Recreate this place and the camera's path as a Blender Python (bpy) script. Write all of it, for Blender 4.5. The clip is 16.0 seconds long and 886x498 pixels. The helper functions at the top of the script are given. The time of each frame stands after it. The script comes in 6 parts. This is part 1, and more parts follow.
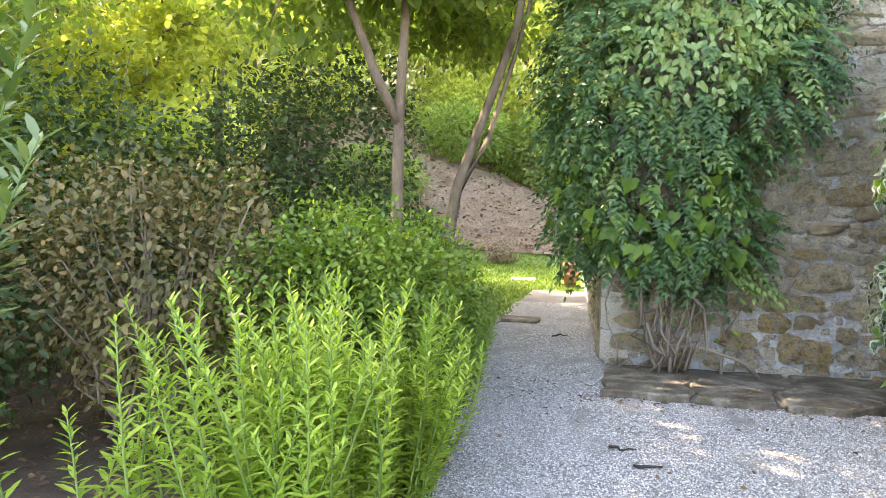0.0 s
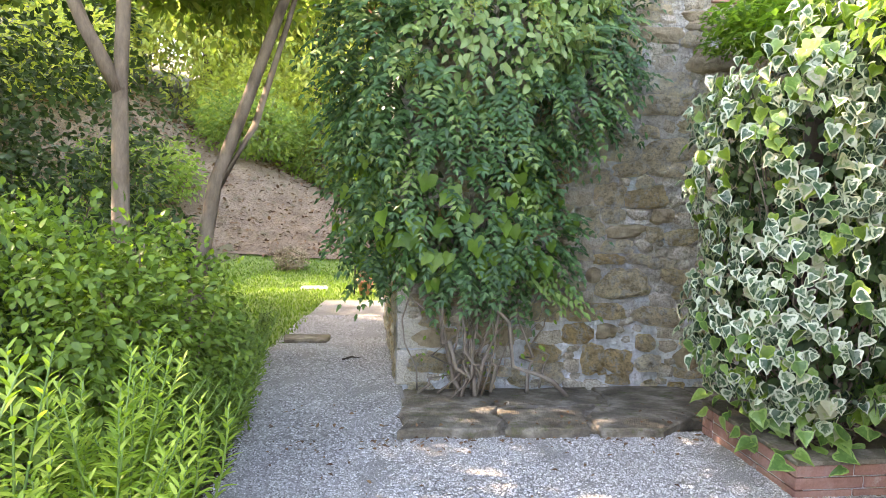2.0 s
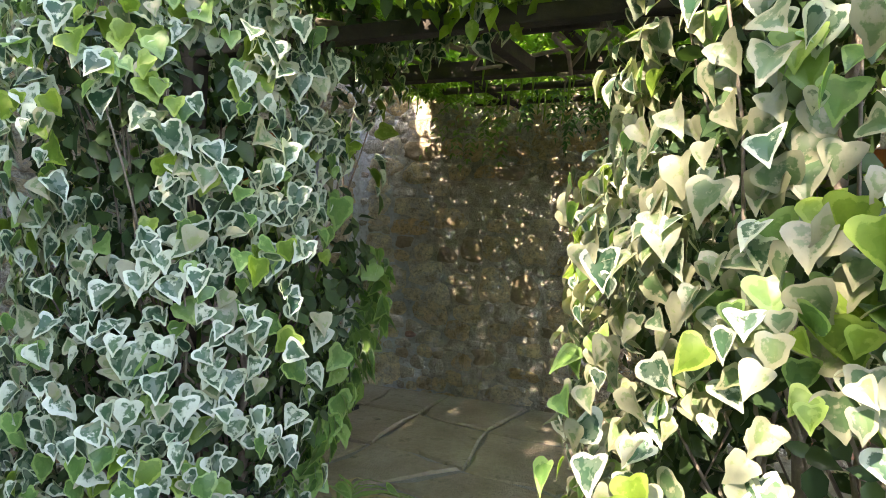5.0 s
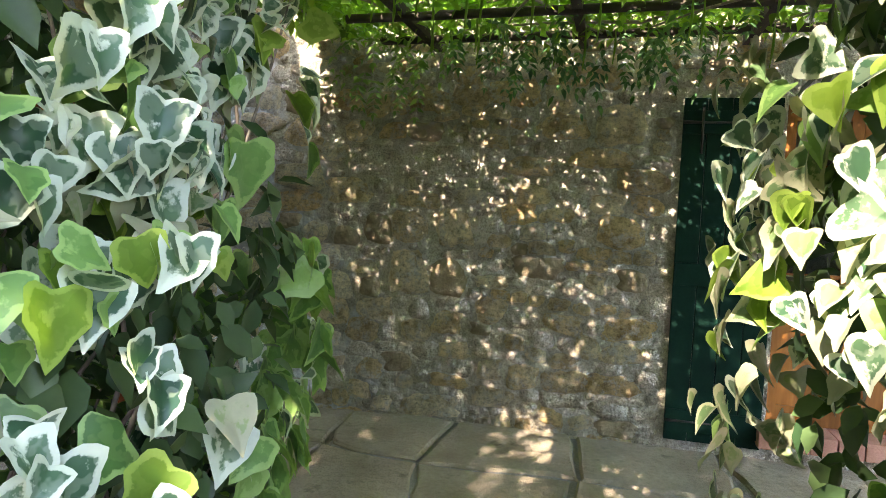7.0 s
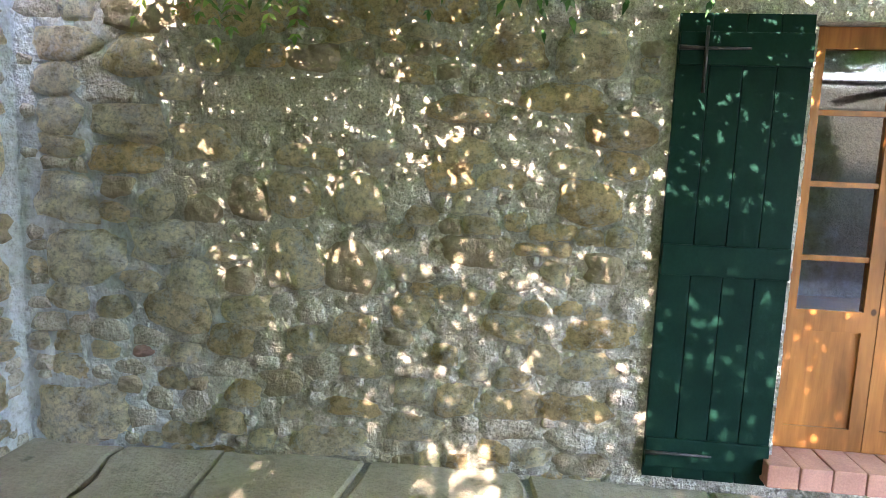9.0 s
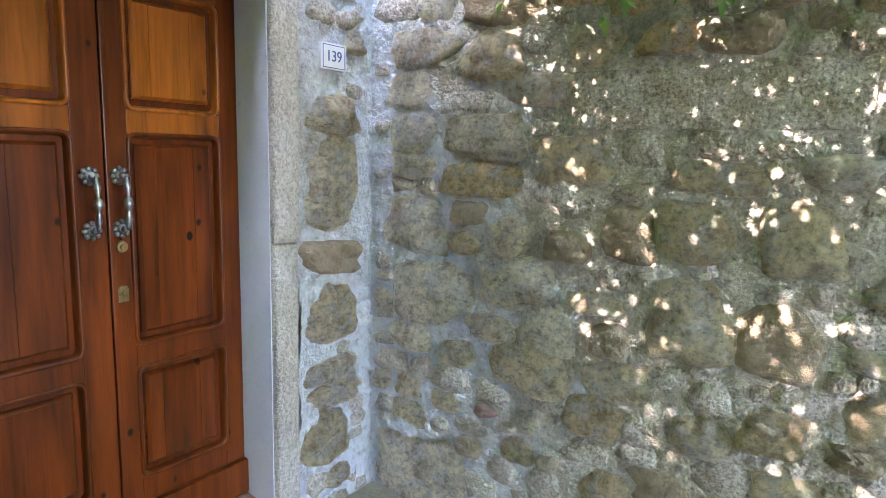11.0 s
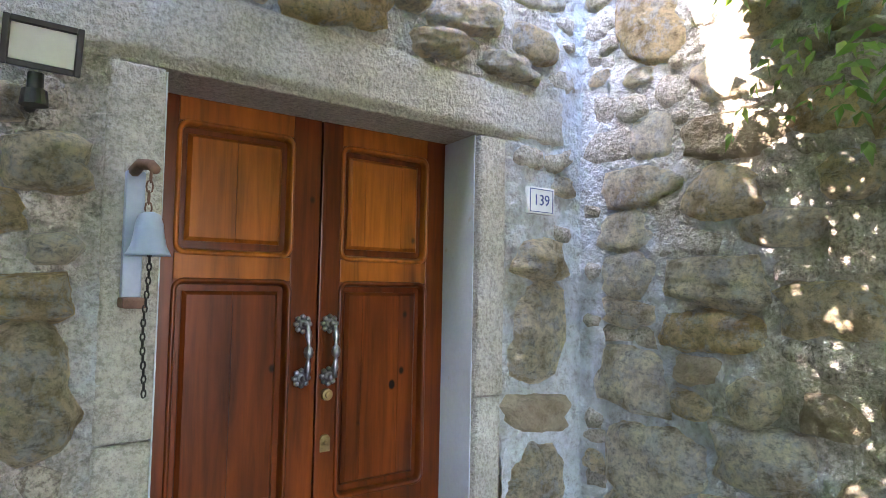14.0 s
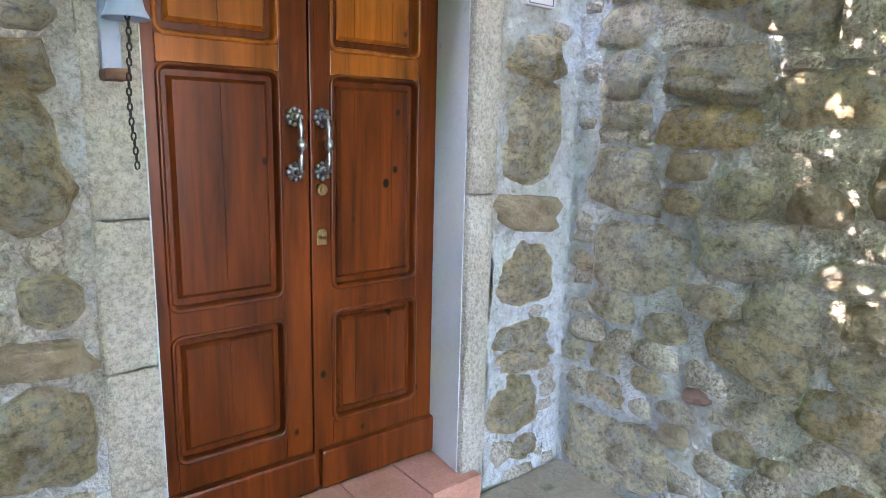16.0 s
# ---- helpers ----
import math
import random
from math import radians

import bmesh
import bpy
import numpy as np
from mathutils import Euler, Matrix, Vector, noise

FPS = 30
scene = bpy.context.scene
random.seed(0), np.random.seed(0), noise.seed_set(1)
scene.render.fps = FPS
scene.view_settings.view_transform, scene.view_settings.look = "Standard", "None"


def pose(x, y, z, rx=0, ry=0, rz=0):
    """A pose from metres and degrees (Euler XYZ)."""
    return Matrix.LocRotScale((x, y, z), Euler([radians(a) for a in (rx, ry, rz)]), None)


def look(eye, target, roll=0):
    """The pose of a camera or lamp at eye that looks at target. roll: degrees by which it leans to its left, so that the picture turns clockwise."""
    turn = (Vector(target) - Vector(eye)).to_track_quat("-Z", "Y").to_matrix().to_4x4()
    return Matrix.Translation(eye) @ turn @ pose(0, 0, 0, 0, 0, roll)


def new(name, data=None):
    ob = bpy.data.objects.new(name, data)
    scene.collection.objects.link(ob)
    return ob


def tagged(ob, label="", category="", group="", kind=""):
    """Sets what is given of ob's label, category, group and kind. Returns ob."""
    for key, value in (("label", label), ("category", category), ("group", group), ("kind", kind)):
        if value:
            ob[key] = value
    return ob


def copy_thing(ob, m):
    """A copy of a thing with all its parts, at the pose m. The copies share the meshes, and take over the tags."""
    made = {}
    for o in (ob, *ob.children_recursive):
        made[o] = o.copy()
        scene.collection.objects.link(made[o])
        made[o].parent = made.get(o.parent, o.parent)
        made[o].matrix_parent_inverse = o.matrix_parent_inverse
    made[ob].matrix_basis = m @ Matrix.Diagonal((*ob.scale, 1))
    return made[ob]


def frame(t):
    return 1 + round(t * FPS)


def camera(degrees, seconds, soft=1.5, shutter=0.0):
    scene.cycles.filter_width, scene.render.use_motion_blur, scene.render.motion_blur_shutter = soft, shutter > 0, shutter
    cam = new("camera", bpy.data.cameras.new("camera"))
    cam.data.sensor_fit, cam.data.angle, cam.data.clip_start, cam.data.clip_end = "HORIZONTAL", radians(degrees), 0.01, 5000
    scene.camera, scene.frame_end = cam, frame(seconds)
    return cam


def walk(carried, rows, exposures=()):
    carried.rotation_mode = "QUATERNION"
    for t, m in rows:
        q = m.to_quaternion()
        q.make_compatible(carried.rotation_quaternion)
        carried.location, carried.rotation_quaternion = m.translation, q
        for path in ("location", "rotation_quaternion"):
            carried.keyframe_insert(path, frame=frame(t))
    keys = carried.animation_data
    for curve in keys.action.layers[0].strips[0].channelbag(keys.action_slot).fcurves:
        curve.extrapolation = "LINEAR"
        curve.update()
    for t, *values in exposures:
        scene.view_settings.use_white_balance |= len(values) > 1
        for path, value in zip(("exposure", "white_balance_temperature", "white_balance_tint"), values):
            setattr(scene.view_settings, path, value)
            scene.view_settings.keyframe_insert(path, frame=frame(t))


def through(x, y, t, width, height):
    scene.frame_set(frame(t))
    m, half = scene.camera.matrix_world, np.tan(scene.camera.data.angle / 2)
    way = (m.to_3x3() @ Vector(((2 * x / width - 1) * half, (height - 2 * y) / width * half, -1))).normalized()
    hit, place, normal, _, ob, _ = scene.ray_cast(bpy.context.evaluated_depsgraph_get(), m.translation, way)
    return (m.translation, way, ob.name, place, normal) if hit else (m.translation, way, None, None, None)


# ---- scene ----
cam = camera(69.4, 16.0, 0.65)
METRES, EYE, TILT, LEAN, TURN = 6.6, 1.59, 0.0, 0.0, 10.8
ROWS = [
    (0.0, 0.0, 0.0, 0.0, 0.07, -6.01, -0.69),
    (0.5, 0.005, 0.0332, 0.0009, -5.51, -6.17, -1.06),
    (1.0, 0.0108, 0.0591, -0.0026, -13.12, -6.18, -1.38),
    (1.5, 0.0211, 0.1041, -0.0021, -14.09, -6.24, -1.32),
    (2.0, 0.0384, 0.1454, -0.0061, -17.83, -5.48, -1.49),
    (2.5, 0.0665, 0.1837, -0.0049, -26.72, -5.05, -2.07),
    (3.0, 0.09, 0.2104, -0.0051, -39.86, -4.46, -2.62),
    (3.5, 0.1153, 0.2533, -0.0078, -52.14, -4.0, -2.96),
    (4.0, 0.1496, 0.2864, -0.0128, -62.06, -3.67, -3.32),
    (6.5, 0.3122, 0.4131, -0.0183, -81.35, -1.84, -2.35),
    (7.0, 0.3598, 0.4321, -0.0195, -86.0, -3.63, -2.41),
    (7.5, 0.4005, 0.4404, -0.0204, -93.24, -5.18, -2.46),
    (8.0, 0.4513, 0.4404, -0.0186, -96.24, -6.87, -2.34),
    (10.5, 0.6513, 0.4742, -0.0045, -76.74, -9.07, -1.52),
    (11.0, 0.6721, 0.501, -0.0023, -66.32, -8.42, -1.33),
    (11.5, 0.6842, 0.5135, 0.008, -58.29, -6.06, -1.38),
    (12.0, 0.6905, 0.517, 0.0147, -53.31, -0.93, -1.35),
    (12.5, 0.6946, 0.5175, 0.0172, -49.52, 3.0, -1.18),
    (13.0, 0.6943, 0.5183, 0.0125, -48.51, 4.07, -1.1),
    (13.5, 0.695, 0.5172, 0.009, -48.17, 4.18, -1.03),
    (14.0, 0.6977, 0.5169, 0.0048, -48.01, 3.16, -1.13),
    (14.5, 0.6996, 0.5163, -0.0022, -48.1, 0.38, -1.16),
    (15.0, 0.6983, 0.5162, -0.0083, -48.16, -4.02, -1.22),
    (15.5, 0.698, 0.5169, -0.0143, -48.37, -7.4, -1.33),
    (16.0, 0.6974, 0.5195, -0.0209, -48.93, -10.77, -1.34),
]
walk(cam, [(t, pose(0, 0, EYE, TILT, LEAN, TURN) @ pose(METRES * x, METRES * y, METRES * z, 90 + pitch, roll, yaw)) for t, x, y, z, yaw, pitch, roll in ROWS],
     [(0.0, 3.83, 8800, 23), (2.5, 3.86, 8500, 25), (4.0, 3.55, 7800, 23), (6.5, 3.65, 7500, 20), (7.2, 4.2, 7300, 21), (8.0, 4.72, 7100, 22), (10.5, 5.17, 6450, 31), (11.5, 5.3, 6400, 32), (12.5, 4.98, 6400, 31), (14.5, 5.06, 6400, 31), (15.2, 5.3, 6400, 32), (16.0, 5.45, 6400, 32)])

# ---- world, sun ----
SUN_EL, SUN_AZ = 38.0, 13.0
world = bpy.data.worlds.new("sky")
scene.world = world
world.use_nodes = True
wn = world.node_tree.nodes
sky = wn.new("ShaderNodeTexSky")
sky.sky_type, sky.sun_disc = "NISHITA", False
sky.sun_elevation, sky.sun_rotation = radians(SUN_EL), radians(-(90 - SUN_AZ))
wn["Background"].inputs["Strength"].default_value = 0.15
world.node_tree.links.new(sky.outputs[0], wn["Background"].inputs["Color"])
sun_data = bpy.data.lights.new("sun", "SUN")
sun_data.energy, sun_data.angle, sun_data.color = 2.7, radians(0.5), (1.0, 0.93, 0.8)
sun = new("sun", sun_data)
sun_way = Vector((-math.cos(radians(SUN_EL)) * math.cos(radians(SUN_AZ)), math.cos(radians(SUN_EL)) * math.sin(radians(SUN_AZ)), math.sin(radians(SUN_EL))))
sun.matrix_world = look(sun_way * 60, (0, 0, 0))

# ---- materials ----
def material(name, rough=0.8, metal=0.0):
    m = bpy.data.materials.new(name)
    m.use_nodes = True
    nt = m.node_tree
    b = nt.nodes["Principled BSDF"]
    b.inputs["Roughness"].default_value, b.inputs["Metallic"].default_value = rough, metal
    return m, nt, b


def node(nt, kind, **values):
    n = nt.nodes.new(kind)
    for key, v in values.items():
        n.inputs[key.replace("_", " ")].default_value = v
    return n


def ramp(nt, source, stops):
    r = nt.nodes.new("ShaderNodeValToRGB")
    while len(r.color_ramp.elements) < len(stops):
        r.color_ramp.elements.new(0.5)
    for e, (p, c) in zip(r.color_ramp.elements, stops):
        e.position, e.color = p, (*c, 1)
    nt.links.new(source, r.inputs[0])
    return r.outputs[0]


def mix(nt, fac, a, b, blend="MIX"):
    n = nt.nodes.new("ShaderNodeMix")
    n.data_type, n.blend_type = "RGBA", blend
    for socket, v in ((n.inputs[0], fac), (n.inputs[6], a), (n.inputs[7], b)):
        if isinstance(v, (int, float)):
            socket.default_value = v
        elif isinstance(v, tuple):
            socket.default_value = (*v, 1)
        else:
            nt.links.new(v, socket)
    return n.outputs[2]


def noise_out(nt, scale, detail=6.0, rough=0.6, stretch=None, obj=True):
    tc = nt.nodes.new("ShaderNodeTexCoord")
    n = node(nt, "ShaderNodeTexNoise", Scale=scale, Detail=detail, Roughness=rough)
    out = tc.outputs["Object"]
    if not obj:
        g = nt.nodes.new("ShaderNodeNewGeometry")
        out = g.outputs["Position"]
    if stretch:
        mp = nt.nodes.new("ShaderNodeMapping")
        mp.inputs["Scale"].default_value = stretch
        nt.links.new(out, mp.inputs[0])
        out = mp.outputs[0]
    nt.links.new(out, n.inputs["Vector"])
    return n.outputs[0]


def bump(nt, b, height, strength=0.5, distance=0.02):
    n = node(nt, "ShaderNodeBump", Strength=strength, Distance=distance)
    nt.links.new(height, n.inputs["Height"])
    nt.links.new(n.outputs[0], b.inputs["Normal"])


def mat_noise(name, stops, scale=4.0, rough=0.85, fine=60.0, relief=0.5, depth=0.01, metal=0.0, stretch=None, spots=None, fine_amount=0.35, grit=0.0):
    """Noise-coloured surface: a broad variation, a fine grain and a relief, all in world places."""
    m, nt, b = material(name, rough, metal)
    c = ramp(nt, noise_out(nt, scale, 5.0, 0.6, stretch, obj=False), stops)
    f = noise_out(nt, fine, 4.0, 0.7, stretch, obj=False)
    c = mix(nt, fine_amount, c, ramp(nt, f, [(0.3, (0.25, 0.25, 0.25)), (0.7, (1, 1, 1))]), "MULTIPLY")
    if spots:
        s_scale, s_col, s_lo, s_hi = spots
        k = ramp(nt, noise_out(nt, s_scale, 6.0, 0.65, None, obj=False), [(s_lo, (0, 0, 0)), (s_hi, (1, 1, 1))])
        c = mix(nt, k, c, s_col)
    if grit:
        c = mix(nt, grit, c, ramp(nt, noise_out(nt, 75.0, 5.0, 0.75, None, obj=False), [(0.41, (0.42, 0.4, 0.37)), (0.49, (1.0, 1.0, 1.0)), (0.58, (1.3, 1.3, 1.3))]), "MULTIPLY")
    nt.links.new(c, b.inputs["Base Color"])
    bump(nt, b, f, relief, depth)
    return m


def mat_stone(name, stops, lichen=(0.6, 0.58, 0.52)):
    """Rubble stone: each piece its own tone, with grain, dark pits whose shade is put into the colour, and pale lichen
    or lime smears.
    """
    m, nt, b = material(name, 0.88)
    info = nt.nodes.new("ShaderNodeObjectInfo")
    c = ramp(nt, info.outputs["Random"], stops)
    big = noise_out(nt, 9.0, 6.0, 0.65, None, obj=False)
    c = mix(nt, 0.85, c, ramp(nt, big, [(0.38, (0.62, 0.53, 0.4)), (0.49, (1.05, 1.02, 0.97)), (0.62, (1.3, 1.27, 1.2))]), "MULTIPLY")
    rust = ramp(nt, noise_out(nt, 6.5, 8.0, 0.7, None, obj=False), [(0.55, (0, 0, 0)), (0.68, (0.7, 0.7, 0.7))])
    c = mix(nt, rust, c, (0.3, 0.19, 0.085))
    k = ramp(nt, noise_out(nt, 13.0, 9.0, 0.74, None, obj=False), [(0.5, (0, 0, 0)), (0.6, (0.8, 0.8, 0.8))])
    c = mix(nt, k, c, lichen)
    fine = noise_out(nt, 45.0, 8.0, 0.8, None, obj=False)
    c = mix(nt, 0.45, c, ramp(nt, fine, [(0.41, (0.35, 0.32, 0.28)), (0.485, (0.98, 0.97, 0.95)), (0.58, (1.35, 1.35, 1.33))]), "MULTIPLY")
    pits = ramp(nt, noise_out(nt, 20.0, 10.0, 0.74, (1, 1, 1.9), obj=False), [(0.38, (0.16, 0.13, 0.1)), (0.445, (0.95, 0.94, 0.92)), (0.6, (1.15, 1.14, 1.12))])
    c = mix(nt, 0.5, c, pits, "MULTIPLY")
    nt.links.new(c, b.inputs["Base Color"])
    bump(nt, b, noise_out(nt, 13.0, 12.0, 0.78, (1, 1, 1.7), obj=False), 1.0, 0.22)
    return m


def mat_leaf(name, stops, margin=None, rough=0.42, through=0.35, tint=(1.3, 1.5, 0.55), pale=0.0):
    """Leaf: tone by leaf, pale margin where the mesh says so, and light through the blade."""
    m, nt, b = material(name, rough)
    g = nt.nodes.new("ShaderNodeNewGeometry")
    c = ramp(nt, g.outputs["Random Per Island"], stops)
    if margin:
        a = nt.nodes.new("ShaderNodeAttribute")
        a.attribute_name = "margin"
        def madd(x, y, z):
            n = nt.nodes.new("ShaderNodeMath")
            n.operation = "MULTIPLY_ADD"
            for s, v in zip(n.inputs, (x, y, z)):
                if isinstance(v, (int, float)):
                    s.default_value = v
                else:
                    nt.links.new(v, s)
            return n.outputs[0]

        edge = madd(a.outputs["Fac"], 0.4, 0.02)
        edge = madd(noise_out(nt, 31.0, 4.0, 0.6, None, obj=False), 1.0, edge)
        edge = madd(g.outputs["Random Per Island"], 0.2, edge)
        cut = 0.76 - 0.13 * pale
        k = ramp(nt, edge, [(cut - 0.03, (0, 0, 0)), (cut, (0.35, 0.35, 0.35)), (cut + 0.025, (0.85, 0.85, 0.85)), (cut + 0.09, (1, 1, 1))])
        c = mix(nt, ramp(nt, noise_out(nt, 38.0, 2.0, 0.5, None, obj=False), [(0.5, (0, 0, 0)), (0.54, (0.55, 0.55, 0.55))]), c, mix(nt, 0.3, c, margin))
        c = mix(nt, k, c, margin)
    c = mix(nt, 0.3, c, ramp(nt, noise_out(nt, 30.0, 3.0, 0.6, None, obj=False), [(0.3, (0.5, 0.5, 0.5)), (0.7, (1.15, 1.15, 1.15))]), "MULTIPLY")
    nt.links.new(c, b.inputs["Base Color"])
    b.inputs["Specular IOR Level"].default_value = 0.4
    t = nt.nodes.new("ShaderNodeBsdfTranslucent")
    nt.links.new(mix(nt, 1.0, c, tint, "MULTIPLY"), t.inputs[0])
    ms = nt.nodes.new("ShaderNodeMixShader")
    ms.inputs[0].default_value = through
    nt.links.new(b.outputs[0], ms.inputs[1])
    nt.links.new(t.outputs[0], ms.inputs[2])
    nt.links.new(ms.outputs[0], nt.nodes["Material Output"].inputs["Surface"])
    return m


M_MORTAR = mat_noise("lime_mortar", [(0.3, (0.55, 0.49, 0.37)), (0.5, (0.66, 0.61, 0.5)), (0.72, (0.74, 0.72, 0.66))], 3.2, 0.92, 24.0, 1.0, 0.09, spots=(5.0, (0.3, 0.26, 0.19), 0.6, 0.75), fine_amount=0.6, grit=0.45)
M_MORTAR_BLUE = mat_noise("pale_lime_mortar", [(0.3, (0.48, 0.43, 0.35)), (0.5, (0.59, 0.555, 0.485)), (0.7, (0.66, 0.65, 0.61))], 3.2, 0.92, 24.0, 1.0, 0.09, spots=(2.0, (0.56, 0.62, 0.68), 0.55, 0.66), fine_amount=0.55, grit=0.45)


def limed(m):
    """Fresh blue-white lime wash round the inner corner and low on the front wall, with a ragged edge."""
    nt = m.node_tree
    b = nt.nodes["Principled BSDF"]
    old = b.inputs["Base Color"].links[0].from_socket
    g = nt.nodes.new("ShaderNodeNewGeometry")
    sep = nt.nodes.new("ShaderNodeSeparateXYZ")
    nt.links.new(g.outputs["Position"], sep.inputs[0])

    def calc(op, a, c):
        n = nt.nodes.new("ShaderNodeMath")
        n.operation = op
        for s, v in ((n.inputs[0], a), (n.inputs[1], c)):
            if isinstance(v, (int, float)):
                s.default_value = v
            else:
                nt.links.new(v, s)
        return n.outputs[0]

    ragged = calc("MULTIPLY", calc("SUBTRACT", noise_out(nt, 3.5, 6.0, 0.65, None, obj=False), 0.5), 2.4)
    corner = calc("SUBTRACT", calc("SUBTRACT", calc("ADD", sep.outputs[0], sep.outputs[1]), calc("MULTIPLY", sep.outputs[2], 0.3)), 10.9)
    low = calc("SUBTRACT", calc("MULTIPLY", calc("SUBTRACT", 0.62, sep.outputs[2]), 1.6), calc("MULTIPLY", calc("GREATER_THAN", sep.outputs[0], 5.0), 4.0))
    k = ramp(nt, calc("ADD", calc("MAXIMUM", corner, low), ragged), [(0.0, (0, 0, 0)), (0.35, (0.85, 0.85, 0.85))])
    wash = ramp(nt, noise_out(nt, 26.0, 9.0, 0.76, None, obj=False), [(0.36, (0.38, 0.38, 0.37)), (0.46, (0.61, 0.64, 0.66)), (0.6, (0.72, 0.77, 0.82))])
    nt.links.new(mix(nt, k, old, wash), b.inputs["Base Color"])


limed(M_MORTAR)
limed(M_MORTAR_BLUE)
M_STONE = mat_stone("rubble_stone", [(0.0, (0.62, 0.52, 0.32)), (0.25, (0.66, 0.59, 0.43)), (0.45, (0.56, 0.42, 0.21)), (0.6, (0.68, 0.62, 0.47)), (0.8, (0.5, 0.38, 0.21)), (1.0, (0.66, 0.52, 0.29))])
M_STONE_GREY = mat_stone("grey_rubble_stone", [(0.0, (0.66, 0.6, 0.46)), (0.3, (0.7, 0.66, 0.54)), (0.6, (0.63, 0.54, 0.37)), (1.0, (0.74, 0.69, 0.56))], (0.68, 0.67, 0.63))
M_STONE_RED = mat_noise("red_brick_chip", [(0.3, (0.2, 0.12, 0.095)), (0.7, (0.32, 0.2, 0.165))], 12.0, 0.9, 70.0, 0.7)
M_STONE_DARK = mat_noise("dark_wet_stone", [(0.3, (0.24, 0.185, 0.11)), (0.7, (0.46, 0.38, 0.26))], 12.0, 0.85, 40.0, 1.0, 0.04)
M_DRESSED = mat_noise("dressed_sandstone", [(0.3, (0.47, 0.435, 0.35)), (0.55, (0.58, 0.55, 0.48)), (0.75, (0.64, 0.64, 0.61))], 3.0, 0.9, 42.0, 1.0, 0.035, spots=(9.0, (0.5, 0.47, 0.38), 0.6, 0.72), grit=0.45)
M_JAMB_PAINT = mat_noise("pale_blue_grey_render", [(0.3, (0.54, 0.61, 0.68)), (0.7, (0.63, 0.7, 0.76))], 2.5, 0.85, 60.0, 0.3, 0.004, spots=(7.0, (0.42, 0.4, 0.35), 0.66, 0.75), fine_amount=0.12)
M_GRAVEL = mat_noise("white_gravel", [(0.3, (0.26, 0.25, 0.235)), (0.5, (0.35, 0.34, 0.325)), (0.7, (0.43, 0.42, 0.405))], 1.2, 0.95, 95.0, 1.0, 0.02, spots=(16.0, (0.24, 0.2, 0.15), 0.66, 0.74), fine_amount=0.6)
M_SLAB = mat_noise("mossy_paving_stone", [(0.3, (0.085, 0.07, 0.05)), (0.5, (0.18, 0.155, 0.12)), (0.68, (0.36, 0.33, 0.275))], 5.0, 0.9, 30.0, 1.0, 0.03, spots=(8.0, (0.09, 0.1, 0.035), 0.56, 0.7))
M_PATIO = mat_noise("patio_flagstone", [(0.3, (0.27, 0.225, 0.16)), (0.7, (0.44, 0.38, 0.29))], 2.5, 0.7, 34.0, 1.0, 0.02, spots=(5.0, (0.13, 0.12, 0.08), 0.58, 0.7))
M_TERRA = mat_noise("terracotta", [(0.3, (0.42, 0.19, 0.13)), (0.7, (0.55, 0.27, 0.19))], 6.0, 0.85, 90.0, 0.4, 0.004)
M_BRICK = mat_noise("weathered_brick", [(0.3, (0.27, 0.13, 0.1)), (0.55, (0.37, 0.2, 0.165)), (0.75, (0.42, 0.29, 0.25))], 7.0, 0.92, 70.0, 0.6, 0.006, spots=(9.0, (0.4, 0.34, 0.31), 0.6, 0.72))
M_SOIL = mat_noise("leaf_litter_soil", [(0.3, (0.07, 0.05, 0.035)), (0.7, (0.17, 0.12, 0.08))], 3.0, 0.95, 50.0, 1.0, 0.03)
M_GROUND = mat_noise("woodland_ground", [(0.3, (0.08, 0.085, 0.04)), (0.7, (0.15, 0.13, 0.07))], 0.6, 0.95, 25.0, 0.8, 0.03)
M_BANK = mat_noise("dry_earth_bank", [(0.3, (0.2, 0.14, 0.095)), (0.7, (0.36, 0.27, 0.19))], 2.0, 0.95, 16.0, 1.0, 0.12, spots=(3.0, (0.15, 0.13, 0.07), 0.58, 0.72))
M_LAWN = mat_noise("lawn_grass", [(0.3, (0.1, 0.18, 0.035)), (0.7, (0.19, 0.27, 0.06))], 1.5, 0.9, 60.0, 0.8, 0.03)
M_BARK = mat_noise("grey_brown_bark", [(0.3, (0.08, 0.058, 0.04)), (0.7, (0.26, 0.2, 0.145))], 9.0, 0.9, 50.0, 0.9, 0.01, stretch=(1, 1, 0.35))
M_VINEWOOD = mat_noise("dry_vine_wood", [(0.3, (0.16, 0.125, 0.1)), (0.7, (0.32, 0.27, 0.22))], 14.0, 0.9, 70.0, 0.7, 0.005)
M_IRON = mat_noise("dark_iron", [(0.3, (0.02, 0.02, 0.02)), (0.7, (0.05, 0.045, 0.04))], 10.0, 0.55, 80.0, 0.3, 0.002, metal=0.6)
M_BEAM = mat_noise("weathered_pergola_wood", [(0.3, (0.025, 0.02, 0.016)), (0.7, (0.065, 0.052, 0.04))], 8.0, 0.9, 60.0, 0.6, 0.005)
M_GREEN = mat_noise("dark_green_paint", [(0.3, (0.003, 0.017, 0.012)), (0.7, (0.006, 0.03, 0.021))], 6.0, 0.5, 60.0, 0.25, 0.003)
M_GREEN.node_tree.nodes["Principled BSDF"].inputs["Specular IOR Level"].default_value = 0.06
M_SILVER = mat_noise("antique_pewter", [(0.3, (0.22, 0.23, 0.25)), (0.7, (0.5, 0.51, 0.53))], 40.0, 0.38, 120.0, 0.3, 0.001, metal=1.0)
